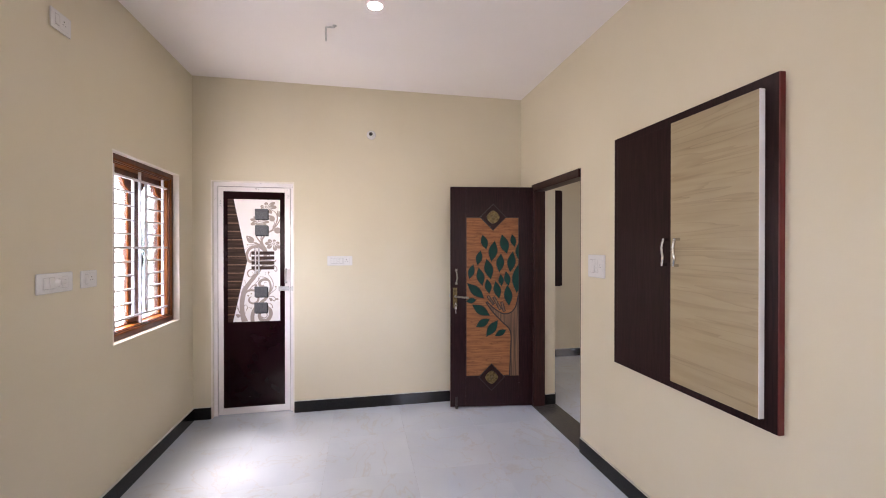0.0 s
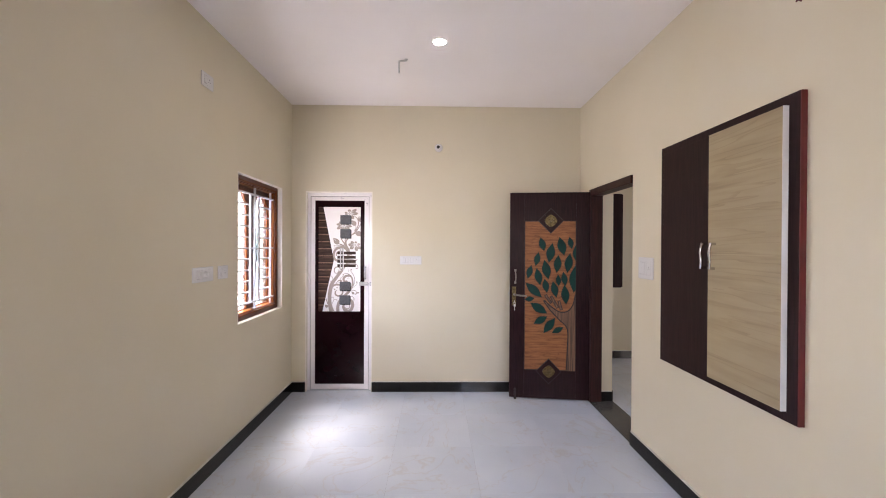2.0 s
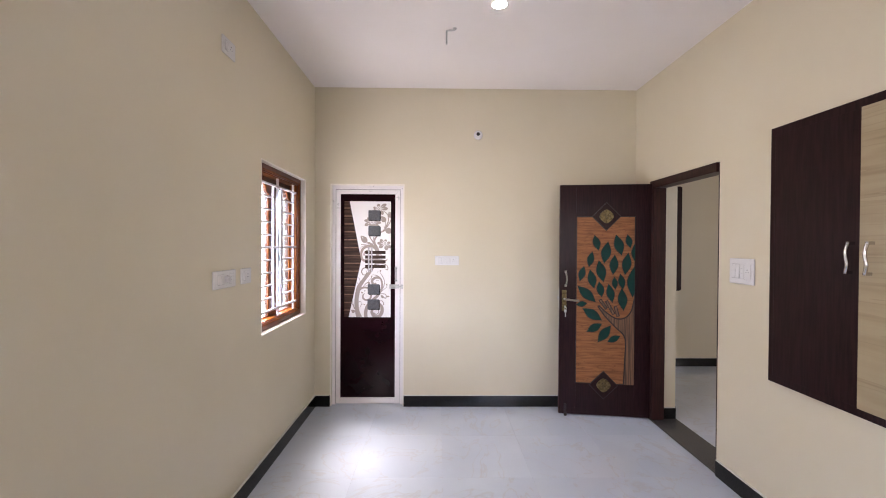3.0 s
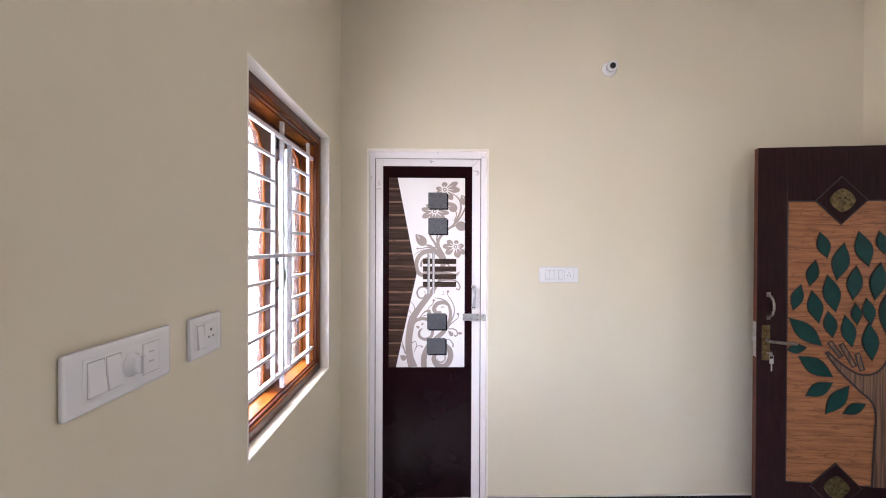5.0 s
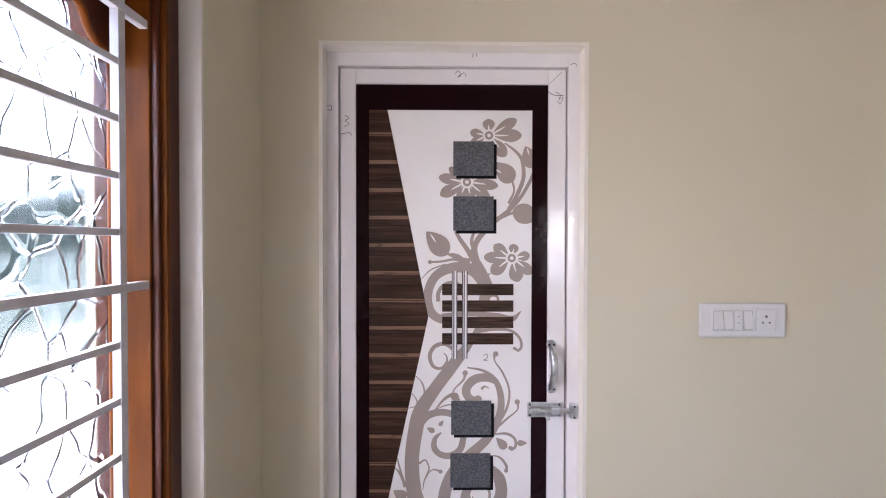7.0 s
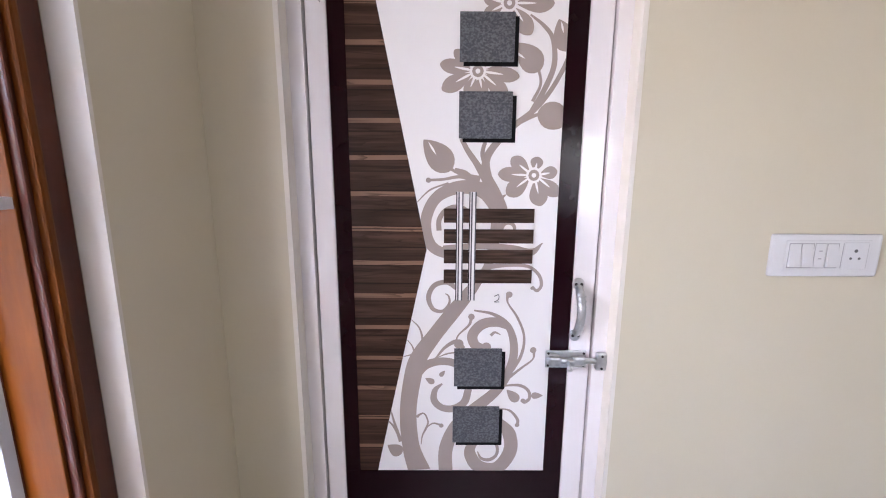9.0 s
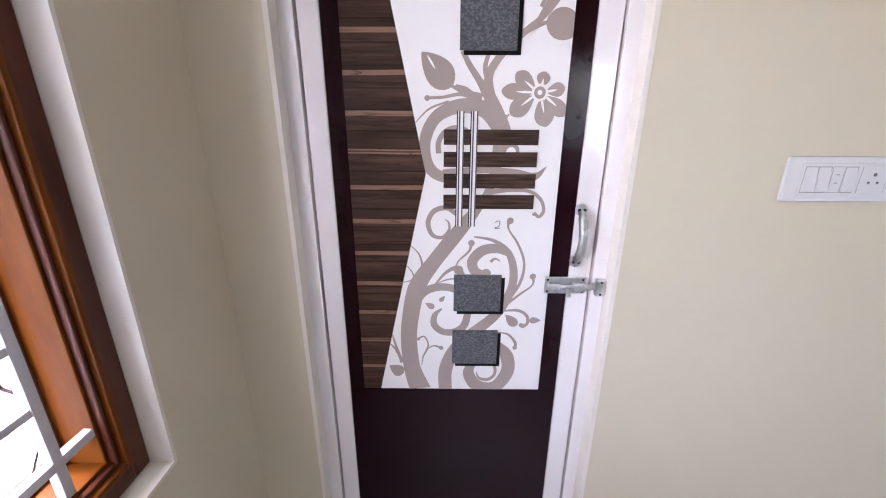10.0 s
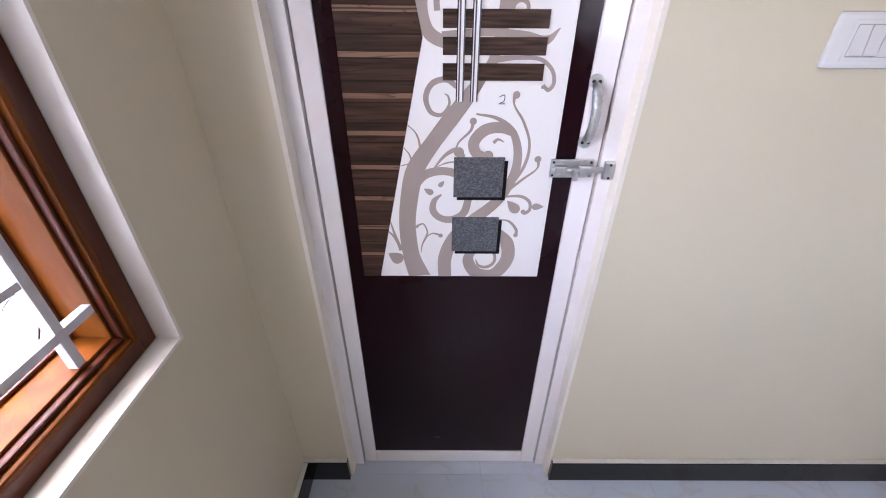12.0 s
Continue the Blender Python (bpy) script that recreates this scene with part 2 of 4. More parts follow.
def glass_material():
    """Frosted window glass with a pressed pattern of branching ridges."""
    m = bpy.data.materials.new("patterned_frosted_glass")
    m.use_nodes = True
    nodes, link = m.node_tree.nodes, m.node_tree.links.new
    b = nodes["Principled BSDF"]
    b.inputs["Transmission Weight"].default_value, b.inputs["IOR"].default_value = 1.0, 1.45
    b.inputs["Roughness"].default_value = 0.12
    b.inputs["Base Color"].default_value = (0.28, 0.29, 0.29, 1)
    tc, mp = nodes.new("ShaderNodeTexCoord"), nodes.new("ShaderNodeMapping")
    mp.inputs["Scale"].default_value = (1, 1.3, 0.85)
    link(tc.outputs["Object"], mp.inputs[0])
    warp = nodes.new("ShaderNodeTexNoise")
    warp.inputs["Scale"].default_value = 7
    link(mp.outputs[0], warp.inputs["Vector"])
    add = nodes.new("ShaderNodeVectorMath")
    add.operation = "MULTIPLY_ADD"
    add.inputs[1].default_value = (0.09, 0.09, 0.09)
    link(warp.outputs["Color"], add.inputs[0])
    link(mp.outputs[0], add.inputs[2])
    v = nodes.new("ShaderNodeTexVoronoi")
    v.feature = "DISTANCE_TO_EDGE"
    v.inputs["Scale"].default_value = 13
    link(add.outputs[0], v.inputs["Vector"])
    r = nodes.new("ShaderNodeMapRange")
    r.inputs["From Max"].default_value, r.inputs["To Min"].default_value, r.inputs["To Max"].default_value = 0.05, 1.0, 0.0
    link(v.outputs["Distance"], r.inputs["Value"])
    bp = nodes.new("ShaderNodeBump")
    bp.inputs["Strength"].default_value, bp.inputs["Distance"].default_value = 0.55, 0.003
    link(r.outputs[0], bp.inputs["Height"])
    link(bp.outputs[0], b.inputs["Normal"])
    return m


GLASS = glass_material()


def emitter(name, color, strength):
    m = bpy.data.materials.new(name)
    m.use_nodes = True
    b = m.node_tree.nodes["Principled BSDF"]
    b.inputs["Base Color"].default_value = (0.9, 0.9, 0.9, 1)
    b.inputs["Emission Color"].default_value, b.inputs["Emission Strength"].default_value = (*color, 1), strength
    return m


LED = emitter("led_diffuser", (1, 0.97, 0.92), 7)

# ---- mesh helpers ----
def box(x0, x1, y0, y1, z0, z1, bevel=0.0, bm=None):
    bm = bm or bmesh.new()
    made = bmesh.ops.create_cube(bm, size=1)["verts"]
    for v in made:
        v.co = Vector(((x0 + x1) / 2 + v.co.x * (x1 - x0), (y0 + y1) / 2 + v.co.y * (y1 - y0), (z0 + z1) / 2 + v.co.z * (z1 - z0)))
    if bevel:
        edges = list({e for v in made for e in v.link_edges})
        bmesh.ops.bevel(bm, geom=edges, offset=bevel, segments=2, affect="EDGES", profile=0.6)
    return bm


def tube(bm, points, radius, sides=10, ends=True):
    """A round bar along a line of points; radius: one number, or one for each point."""
    pts = [Vector(p) for p in points]
    rs = radius if isinstance(radius, (list, tuple)) else [radius] * len(pts)
    rings = []
    side = None
    for i, p in enumerate(pts):
        d = (pts[min(i + 1, len(pts) - 1)] - pts[max(i - 1, 0)]).normalized()
        if side is None:
            side = d.orthogonal().normalized()
        side = (side - d * side.dot(d)).normalized()
        up = d.cross(side)
        rings.append([bm.verts.new(p + (side * math.cos(a) + up * math.sin(a)) * rs[i]) for a in [2 * math.pi * k / sides for k in range(sides)]])
    for a, b in zip(rings, rings[1:]):
        for k in range(sides):
            bm.faces.new((a[k], a[(k + 1) % sides], b[(k + 1) % sides], b[k])).smooth = True
    if ends:
        bm.faces.new(rings[0][::-1])
        bm.faces.new(rings[-1])
    return bm


def spun(bm, profile, m=Matrix(), sides=28):
    """A turned body: profile of (radius, height) about z, then put at the pose m."""
    rings = [[bm.verts.new(m @ Vector((r * math.cos(2 * math.pi * k / sides), r * math.sin(2 * math.pi * k / sides), h))) for k in range(sides)] for r, h in profile]
    for a, b in zip(rings, rings[1:]):
        for k in range(sides):
            bm.faces.new((a[k], a[(k + 1) % sides], b[(k + 1) % sides], b[k])).smooth = True
    bm.faces.new(rings[0][::-1])
    bm.faces.new(rings[-1])
    return bm


def smooth_line(points, steps=8):
    """A Catmull-Rom line through points of any size."""
    p = [Vector(q) for q in points]
    p = [p[0] * 2 - p[1], *p, p[-1] * 2 - p[-2]]
    out = []
    for a, b, c, d in zip(p, p[1:], p[2:], p[3:]):
        for k in range(steps):
            t = k / steps
            out.append(0.5 * (2 * b + (c - a) * t + (2 * a - 5 * b + 4 * c - d) * t * t + (3 * b - a - 3 * c + d) * t ** 3))
    return [*out, p[-2]]


def solid(outline, y0, y1, bm=None):
    """A plate with an outline in (x, z), from y0 (the face towards the room) back to y1."""
    bm = bm or bmesh.new()
    a, b = [bm.verts.new((x, y0, z)) for x, z in outline], [bm.verts.new((x, y1, z)) for x, z in outline]
    n = len(a)
    bm.faces.new(a)
    bm.faces.new(b[::-1])
    for k in range(n):
        bm.faces.new((a[k], b[k], b[(k + 1) % n], a[(k + 1) % n]))
    return bm


def link_mesh(name, bm, mat):
    bmesh.ops.recalc_face_normals(bm, faces=bm.faces)
    me = bpy.data.meshes.new(name)
    bm.to_mesh(me)
    bm.free()
    me.materials.append(mat)
    return new(name, me)


def part(name, bm, mat, parent, label="", local=False):
    ob = link_mesh(name, bm, mat)
    ob.parent = parent
    if not local and parent.type == "EMPTY":
        ob.matrix_parent_inverse = parent.matrix_basis.inverted()
    return tagged(ob, label)


def thing(name, m, label, category, group="", kind=""):
    ob = new(name)
    ob.empty_display_size = 0.1
    ob.matrix_basis = m if isinstance(m, Matrix) else Matrix.Translation(m)
    return tagged(ob, label, category, group, kind)


def structure(name, bm, mat, label, category):
    return tagged(link_mesh(name, bm, mat), label, category, "", "structure")


# ---- the rooms ----
XW, XE, YN, YS, H = -1.25, 1.825, 3.832, -1.2, 3.042      # west, east, north and south faces of the room, height
XE2, YH = 2.06, 5.13                                       # far face of the east wall, end wall of the hall
WY0, WY1, WZ0, WZ1 = 2.663, 3.570, 0.935, 2.120            # window opening
DY0, DY1, DZ = 2.664, 3.560, 2.127                         # doorway to the hall
BX0, BX1, BZ = -1.098, -0.397, 2.126                       # bathroom doorway

W3A, W3B = -0.81, 0.10                                     # assumed rear window of the west wall, unseen
W2A, W2B = 0.80, 1.70                                      # second window, in the south wall behind the walk
bm = box(XW - 0.23, XW, YS - 0.2, W3A, -0.02, H)
box(XW - 0.23, XW, W3B, WY0, -0.02, H, bm=bm)
box(XW - 0.23, XW, W3A, W3B, -0.02, WZ0, bm=bm)
box(XW - 0.23, XW, W3A, W3B, WZ1, H, bm=bm)
box(XW - 0.23, XW, WY1, YN + 0.2, -0.02, H, bm=bm)
box(XW - 0.23, XW, WY0, WY1, -0.02, WZ0, bm=bm)
box(XW - 0.23, XW, WY0, WY1, WZ1, H, bm=bm)
structure("wall_west", bm, WALL, "cream painted plaster wall with a window opening", "wall")
bm = box(XW, BX0, YN, YN + 0.2, -0.02, H)
box(BX1, XE, YN, YN + 0.2, -0.02, H, bm=bm)
box(BX0, BX1, YN, YN + 0.2, BZ, H, bm=bm)
structure("wall_north", bm, WALL, "cream painted plaster wall with a bathroom doorway", "wall")
bm = box(XE, XE2, YS - 0.2, DY0, -0.02, H)
box(XE, XE2, DY1, YH, -0.02, H, bm=bm)
box(XE, XE2, DY0, DY1, DZ, H, bm=bm)
structure("wall_east", bm, WALL, "cream painted plaster wall with an open doorway", "wall")
bm = box(XW, W2A, YS - 0.2, YS, -0.02, H)
box(W2B, XE, YS - 0.2, YS, -0.02, H, bm=bm)
box(W2A, W2B, YS - 0.2, YS, -0.02, WZ0, bm=bm)
box(W2A, W2B, YS - 0.2, YS, WZ1, H, bm=bm)
structure("wall_south", bm, WALL, "cream painted plaster wall with a window opening", "wall")
structure("ceiling", box(XW - 0.23, 5.4, YS - 0.2, YH + 0.2, H, H + 0.15), CEIL, "smooth white painted ceiling", "ceiling")
structure("wall_hall_north", box(XE2, 5.4, YH, YH + 0.2, -0.02, H), WALL, "cream painted hall wall with black skirting", "wall")
structure("wall_hall_south", box(XE2, 5.4, YS - 0.2, YS, -0.02, H), WALL, "plain cream painted hall wall", "wall")
# unseen hall end, with a window opening added for the fill lamp
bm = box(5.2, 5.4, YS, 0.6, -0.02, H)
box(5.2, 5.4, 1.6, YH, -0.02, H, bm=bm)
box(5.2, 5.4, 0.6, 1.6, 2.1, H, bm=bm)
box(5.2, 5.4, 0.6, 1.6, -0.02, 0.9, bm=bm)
structure("wall_hall_east", bm, WALL, "cream painted hall wall, unseen, with an added window opening", "wall")
hall_win_assumed = structure("assumed_hall_window", box(5.29, 5.295, 0.6, 1.6, 0.9, 2.1), GLASS, "frosted glass window assumed in the unseen hall end", "window")
structure("bathroom_wall", box(BX0 - 0.3, BX1 + 0.3, YN + 0.9, YN + 1.0, -0.02, 2.6), WALL, "plain wall behind the closed bathroom door", "wall")

# skirting of black granite, with a line of pale grout on top
def skirting(x0, x1, y0, y1):
    ob = structure("baseboard", box(x0, x1, y0, y1, 0.0, 0.105, 0.002), GRANITE, "polished black granite skirting", "skirting")
    part("grout_line", box(x0 + 0.002, x1 - 0.002, y0 + 0.002, y1 - 0.002, 0.104, 0.109), GROUT, ob)

T = 0.018
skirting(XW, XW + T, YS, YN - T)
skirting(XW, BX0 - 0.002, YN - T, YN)
skirting(BX1 + 0.002, XE, YN - T, YN)
skirting(XE - T, XE, DY1 + 0.012, YN - T)
skirting(XE - T, XE, YS, DY0 - 0.012)
skirting(XW + T, XE - T, YS, YS + T)
skirting(XE2 - 0.125, XE2 - 0.003, DY1 - T - 0.02, DY1 - 0.02)
skirting(XE2, 5.2, YH - T, YH)
skirting(XE2, XE2 + T, DY1, YH - T)

# ---- bathroom door ----
door = thing("door_1", (-0.747, 3.885, 0), "white plastic bathroom door with maroon border and floral laminate, closed", "door", kind="structure")
FY = 3.872
bm = box(BX0 + 0.002, BX0 + 0.038, FY, FY + 0.07, 0.0, BZ - 0.002, 0.0015)
box(BX1 - 0.038, BX1 - 0.002, FY, FY + 0.07, 0.0, BZ - 0.002, 0.0015, bm)
box(BX0 + 0.038, BX1 - 0.038, FY, FY + 0.07, BZ - 0.044, BZ - 0.002, 0.0015, bm)
part("door_frame", bm, PVC, door)
bm = box(BX0 - 0.002, BX0 + 0.008, YN - 0.0012, FY - 0.0005, 0.0, BZ - 0.008)
box(BX1 - 0.008, BX1 + 0.002, YN - 0.0012, FY - 0.0005, 0.0, BZ - 0.008, bm=bm)
box(BX0 - 0.002, BX1 + 0.002, YN - 0.0012, FY - 0.0005, BZ - 0.008, BZ + 0.002, bm=bm)
part("plaster_reveal", bm, REVEAL, door)
LY = 3.885
LX0, LX1, LZ1 = BX0 + 0.042, BX1 - 0.042, BZ - 0.048
PX0, PX1, PZ0, PZ1 = -1.014, -0.487, 0.065, 2.037
bm = box(LX0, PX0, LY - 0.006, LY + 0.028, 0.006, LZ1, 0.003)
box(PX1, LX1, LY - 0.006, LY + 0.028, 0.006, LZ1, 0.003, bm)
box(PX0, PX1, LY - 0.006, LY + 0.028, PZ1, LZ1, 0.003, bm)
box(PX0, PX1, LY - 0.006, LY + 0.028, 0.006, PZ0, 0.003, bm)
leaf = part("leaf_edge", bm, PVC, door)
# unseen backing added to block light through the gap around the leaf
part("gap_light_blocker", box(BX0 + 0.038, BX1 - 0.038, LY + 0.030, LY + 0.050, 0.0, BZ - 0.044), PVC, door)
IX0, IX1, IZ0, IZ1 = -0.979, -0.530, 0.845, 1.968
bm = box(PX0, IX0, LY, LY + 0.02, IZ0, IZ1, 0.001)
box(IX1, PX1, LY, LY + 0.02, IZ0, IZ1, 0.001, bm)
box(PX0, PX1, LY, LY + 0.02, IZ1, PZ1, 0.001, bm)
box(PX0, PX1, LY, LY + 0.02, PZ0, IZ0, 0.001, bm)
part("border_panel", bm, MAROON, door, "glossy dark maroon border and lower panel")

# design grid of the laminate: 1.88 mm a step, from the lower corner of the inset
def art(a, b):
    return (IX0 + (a - 674) * 0.001884, IZ0 + (836 - b) * 0.001886)


WHITE_EDGE_LINE = [art(701, 240.6), art(761, 543), art(697, 835.6)]
part("white_panel", solid([*WHITE_EDGE_LINE, (IX1, IZ0), (IX1, IZ1)], LY + 0.002, LY + 0.018), PRINT_WHITE, door, "white laminate with taupe flowers")
part("striped_panel", solid([(IX0, IZ1), *[(x - 0.0006, z) for x, z in WHITE_EDGE_LINE], (IX0, IZ0)], LY + 0.002, LY + 0.018), STRIPE, door, "walnut-striped laminate")

layer = [0]
flower_print = bmesh.new()


def inset(p):
    """Keeps a point of the print inside the white panel."""
    x, z = p
    (x0, z0), (x1, z1), (x2, z2) = WHITE_EDGE_LINE
    edge = x0 + (x1 - x0) * (z0 - z) / (z0 - z1) if z > z1 else x1 + (x2 - x1) * (z1 - z) / (z1 - z2)
    return min(max(x, edge), IX1), min(max(z, IZ0), IZ1)


def sheet(bm, outline, depth=None):
    layer[0] += 1
    y = LY + 0.0016 - layer[0] * 0.00001 if depth is None else depth
    bm.faces.new([bm.verts.new((x, y, z)) for x, z in (inset(p) for p in outline)])


def stem(points, widths, bm=None, steps=7):
    """A ribbon on the design grid whose width runs through widths."""
    bm = bm or flower_print
    pts = smooth_line([(a, b, 0) for a, b in points], steps)
    layer[0] += 1
    y = LY + 0.0016 - layer[0] * 0.00001
    rows = []
    for i, p in enumerate(pts):
        d = (pts[min(i + 1, len(pts) - 1)] - pts[max(i - 1, 0)]).normalized()
        f = i / (len(pts) - 1) * (len(widths) - 1)
        k = min(int(f), len(widths) - 2)
        w = (widths[k] + (widths[k + 1] - widths[k]) * (f - k)) / 2
        rows.append([bm.verts.new((x, y, z)) for x, z in (inset(art(p.x - d.y * w * s, p.y + d.x * w * s)) for s in (1, -1))])
    for a, b in zip(rows, rows[1:]):
        bm.faces.new((a[0], a[1], b[1], b[0]))


def blade(a, b, length, width, angle, blunt=1.6, bm=None, steps=12, power=0.6):
    """A petal or leaf on the design grid, from its foot at (a, b); angle: degrees from the right, turning up."""
    c, s = math.cos(radians(angle)), math.sin(radians(angle))
    ts = [(1 - math.cos(math.pi * k / steps)) / 2 for k in range(steps + 1)]
    side = [(length * t, width / 2 * max(math.sin(math.pi * min(t ** blunt, 1.0)), 0.0) ** power) for t in ts]
    loop = side + [(u, -v) for u, v in side[-2:0:-1]]
    sheet(bm or flower_print, [art(a + u * c - v * s, b - u * s - v * c) for u, v in loop])


def dot(a, b, r, bm=None):
    sheet(bm or flower_print, [art(a + r * math.cos(k * math.pi / 6), b - r * math.sin(k * math.pi / 6)) for k in range(12)])


def curl(a, b, r0, r1, start, turn, w0, w1):
    """A scroll about (a, b), from radius r0 at the angle start through turn degrees to radius r1."""
    n = max(6, int(abs(turn) / 30))
    stem([(a + (r0 + (r1 - r0) * k / n) * math.cos(radians(start + turn * k / n)), b - (r0 + (r1 - r0) * k / n) * math.sin(radians(start + turn * k / n))) for k in range(n + 1)], [w0, (w0 * 2 + w1) / 3, w1], steps=4)


# trunk and boughs
stem([(751, 838), (740, 800), (737, 750), (744, 700), (752, 676), (771, 648), (792, 620), (806, 602), (822, 580), (834, 560), (842, 520), (845, 498), (838, 478), (829, 458)], [29, 22, 21, 22, 21, 18, 18, 16, 11, 10, 14, 20, 17, 12])
stem([(831, 466), (828, 442), (836, 425), (856, 404), (880, 385), (897, 365), (910, 342), (916, 326)], [13, 9, 8, 7, 6, 5, 5, 4])
stem([(878, 386), (893, 358), (900, 336), (897, 312), (887, 299), (872, 288)], [6, 6, 6, 5, 4, 2])
stem([(832, 466), (818, 444), (808, 430), (800, 416)], [11, 7, 6, 5])
stem([(829, 448), (824, 432), (828, 416)], [6, 5, 4])
stem([(858, 402), (878, 392), (892, 388)], [4, 4, 3])
stem([(878, 376), (886, 358), (883, 342)], [4, 3, 3])
stem([(762, 462), (780, 461), (800, 458), (820, 463)], [3, 3, 4, 8])
stem([(786, 448), (800, 455), (822, 461)], [3, 4, 8])
stem([(793, 450), (804, 453), (812, 458)], [4, 5, 4])
stem([(750, 487), (765, 473), (786, 465)], [1, 2, 2])
stem([(844, 484), (848, 481), (852, 478)], [1, 4, 1])
# the great scroll beside the slats
stem([(846, 498), (826, 474), (798, 470), (772, 482), (760, 508), (764, 534), (780, 546), (806, 548)], [16, 17, 15, 13, 13, 13, 12, 8])
curl(797, 512, 23, 17, 200, -210, 6, 4)
stem([(780, 541), (820, 538), (860, 540), (884, 545), (897, 534)], [7, 7, 7, 9, 1])
curl(857, 518, 9, 4, 180, -330, 5, 2)
stem([(832, 563), (856, 561), (880, 562), (894, 572), (898, 585), (893, 592), (887, 587)], [7, 4, 4, 4, 4, 4, 3])
stem([(797, 590), (785, 582), (770, 586), (763, 600), (768, 615), (780, 618), (788, 608), (787, 599), (783, 596)], [5, 6, 6, 6, 5, 4, 3, 2, 1])
# lower scrolls
stem([(748, 700), (760, 688), (778, 683), (796, 686), (812, 698)], [12, 11, 10, 10, 9])
stem([(818, 617), (842, 622), (860, 637), (868, 662), (865, 690), (848, 722), (816, 752), (796, 775), (785, 805), (785, 838)], [2, 4, 8, 10, 11, 13, 16, 17, 18, 18])
stem([(861, 640), (845, 632), (828, 635), (817, 648), (820, 661), (834, 667)], [4, 12, 13, 13, 12, 9])
stem([(851, 648), (844, 645), (839, 649)], [1, 3, 4])
stem([(815, 627), (812, 636), (800, 648), (796, 658)], [4, 3, 2, 2])
stem([(806, 666), (798, 657), (784, 664), (771, 680)], [5, 6, 4, 2])
stem([(774, 678), (786, 673), (800, 671)], [1, 2, 2])
stem([(858, 598), (859, 608), (871, 626), (880, 650), (877, 676), (862, 704)], [4, 2, 3, 3, 4, 4])
stem([(893, 669), (892, 680), (878, 692), (862, 706)], [4, 2, 3, 4])
stem([(780, 713), (771, 722), (770, 736), (780, 746), (795, 747), (808, 738), (813, 720)], [2, 7, 9, 9, 10, 10, 9])
stem([(854, 716), (876, 715), (888, 722), (890, 733), (884, 738), (881, 734)], [2, 4, 4, 4, 5, 3])
stem([(852, 747), (866, 750), (876, 762), (876, 771)], [1, 3, 4, 4])
stem([(852, 764), (866, 782), (868, 808), (852, 832), (828, 830), (816, 810), (822, 795), (838, 790), (850, 798), (851, 812), (842, 820), (831, 818), (826, 808)], [10, 17, 18, 18, 18, 15, 10, 7, 4, 4, 5, 4, 1])
stem([(749, 757), (757, 754), (762, 765), (760, 774), (755, 785), (753, 798)], [3, 2, 2, 3, 2, 1])
stem([(758, 776), (768, 768), (778, 770)], [1, 2, 3])
stem([(727, 794), (719, 766), (714, 745)], [5, 3, 1])
stem([(726, 788), (718, 772), (709, 762)], [4, 3, 1])
stem([(741, 628), (752, 640), (755, 658), (746, 672), (732, 677)], [1, 2, 3, 2, 1])
stem([(737, 655), (744, 666), (745, 686)], [1, 2, 1])
for a, b, r in ((815, 625, 4), (860, 597, 4), (892, 668, 4), (876, 770, 3), (779, 771, 3), (749, 758, 2), (763, 462, 3), (887, 589, 2), (800, 660, 6), (834, 664, 6), (882, 736, 3)):
    dot(a, b, r)
for a, b, l, w, g in ((789, 451, 46, 30, 133), (885, 344, 38, 27, 133), (884, 388, 44, 30, -10), (915, 324, 34, 25, 112)):
    blade(a, b, l, w, g, 0.72, power=0.8)
for a, b, l, w, g in ((728, 811, 22, 18, 146), (876, 737, 22, 13, 133), (892, 729, 15, 9, 0), (770, 712, 13, 8, 150), (777, 703, 10, 6, 50)):
    blade(a, b, l, w, g, 0.62, power=0.9)
# flowers: petals with a white ring and heart
white_print = bmesh.new()


def flower(a, b, petals, size):
    for g, length, width in petals:
        c, s = math.cos(radians(g)), math.sin(radians(g))
        blade(a + 6 * c, b - 5 * s, length, width * 1.12, g, 1.45)
    for g, length, width in petals:
        c, s = math.cos(radians(g)), math.sin(radians(g))
        blade(a + 8 * c, b - 6 * s, length * 0.5, 2.6, g, 0.6, white_print)
    dot(a, b, size, white_print)
    dot(a, b, size * 0.7)
    dot(a, b, size * 0.3, white_print)


# pale slits in the larger leaves
for a, b, l, w, g in ((772, 434, 17, 2.4, 122), (868, 332, 16, 2.4, 148), (908, 306, 12, 2.2, 105)):
    blade(a, b, l, w, g, 1.0, white_print, power=1.0)
flower(849, 277, ((92, 19, 16), (31, 41, 15), (0, 42, 17), (-52, 34, 17), (170, 22, 12), (205, 24, 11)), 9)
flower(817, 345, ((170, 36, 14), (207, 38, 16), (247, 24, 13), (283, 24, 13), (322, 36, 15), (-7, 40, 14), (25, 30, 12), (140, 28, 12)), 9)
flower(883, 456, ((143, 27, 15), (80, 16, 13), (178, 35, 15), (217, 32, 18), (285, 31, 19), (322, 32, 15), (10, 21, 13)), 9)
part("floral_print", flower_print, PRINT_TAUPE, door, "taupe printed flowers and scrolls")
part("petal_lines", white_print, PRINT_WHITE, door)
for a, b in ((797, 286), (797, 366), (794.5, 666), (793.5, 744)):
    x, z = art(a, b)
    part("square_shadow_print", box(x + 0.008, x + 0.119, LY - 0.0006, LY + 0.004, z - 0.102, z - 0.008), PRINT_BLACK, door)
    part("square_block", box(x, x + 0.111, LY - 0.0022, LY + 0.004, z - 0.094, z, 0.0008), SLATE, door, "grey embossed square")
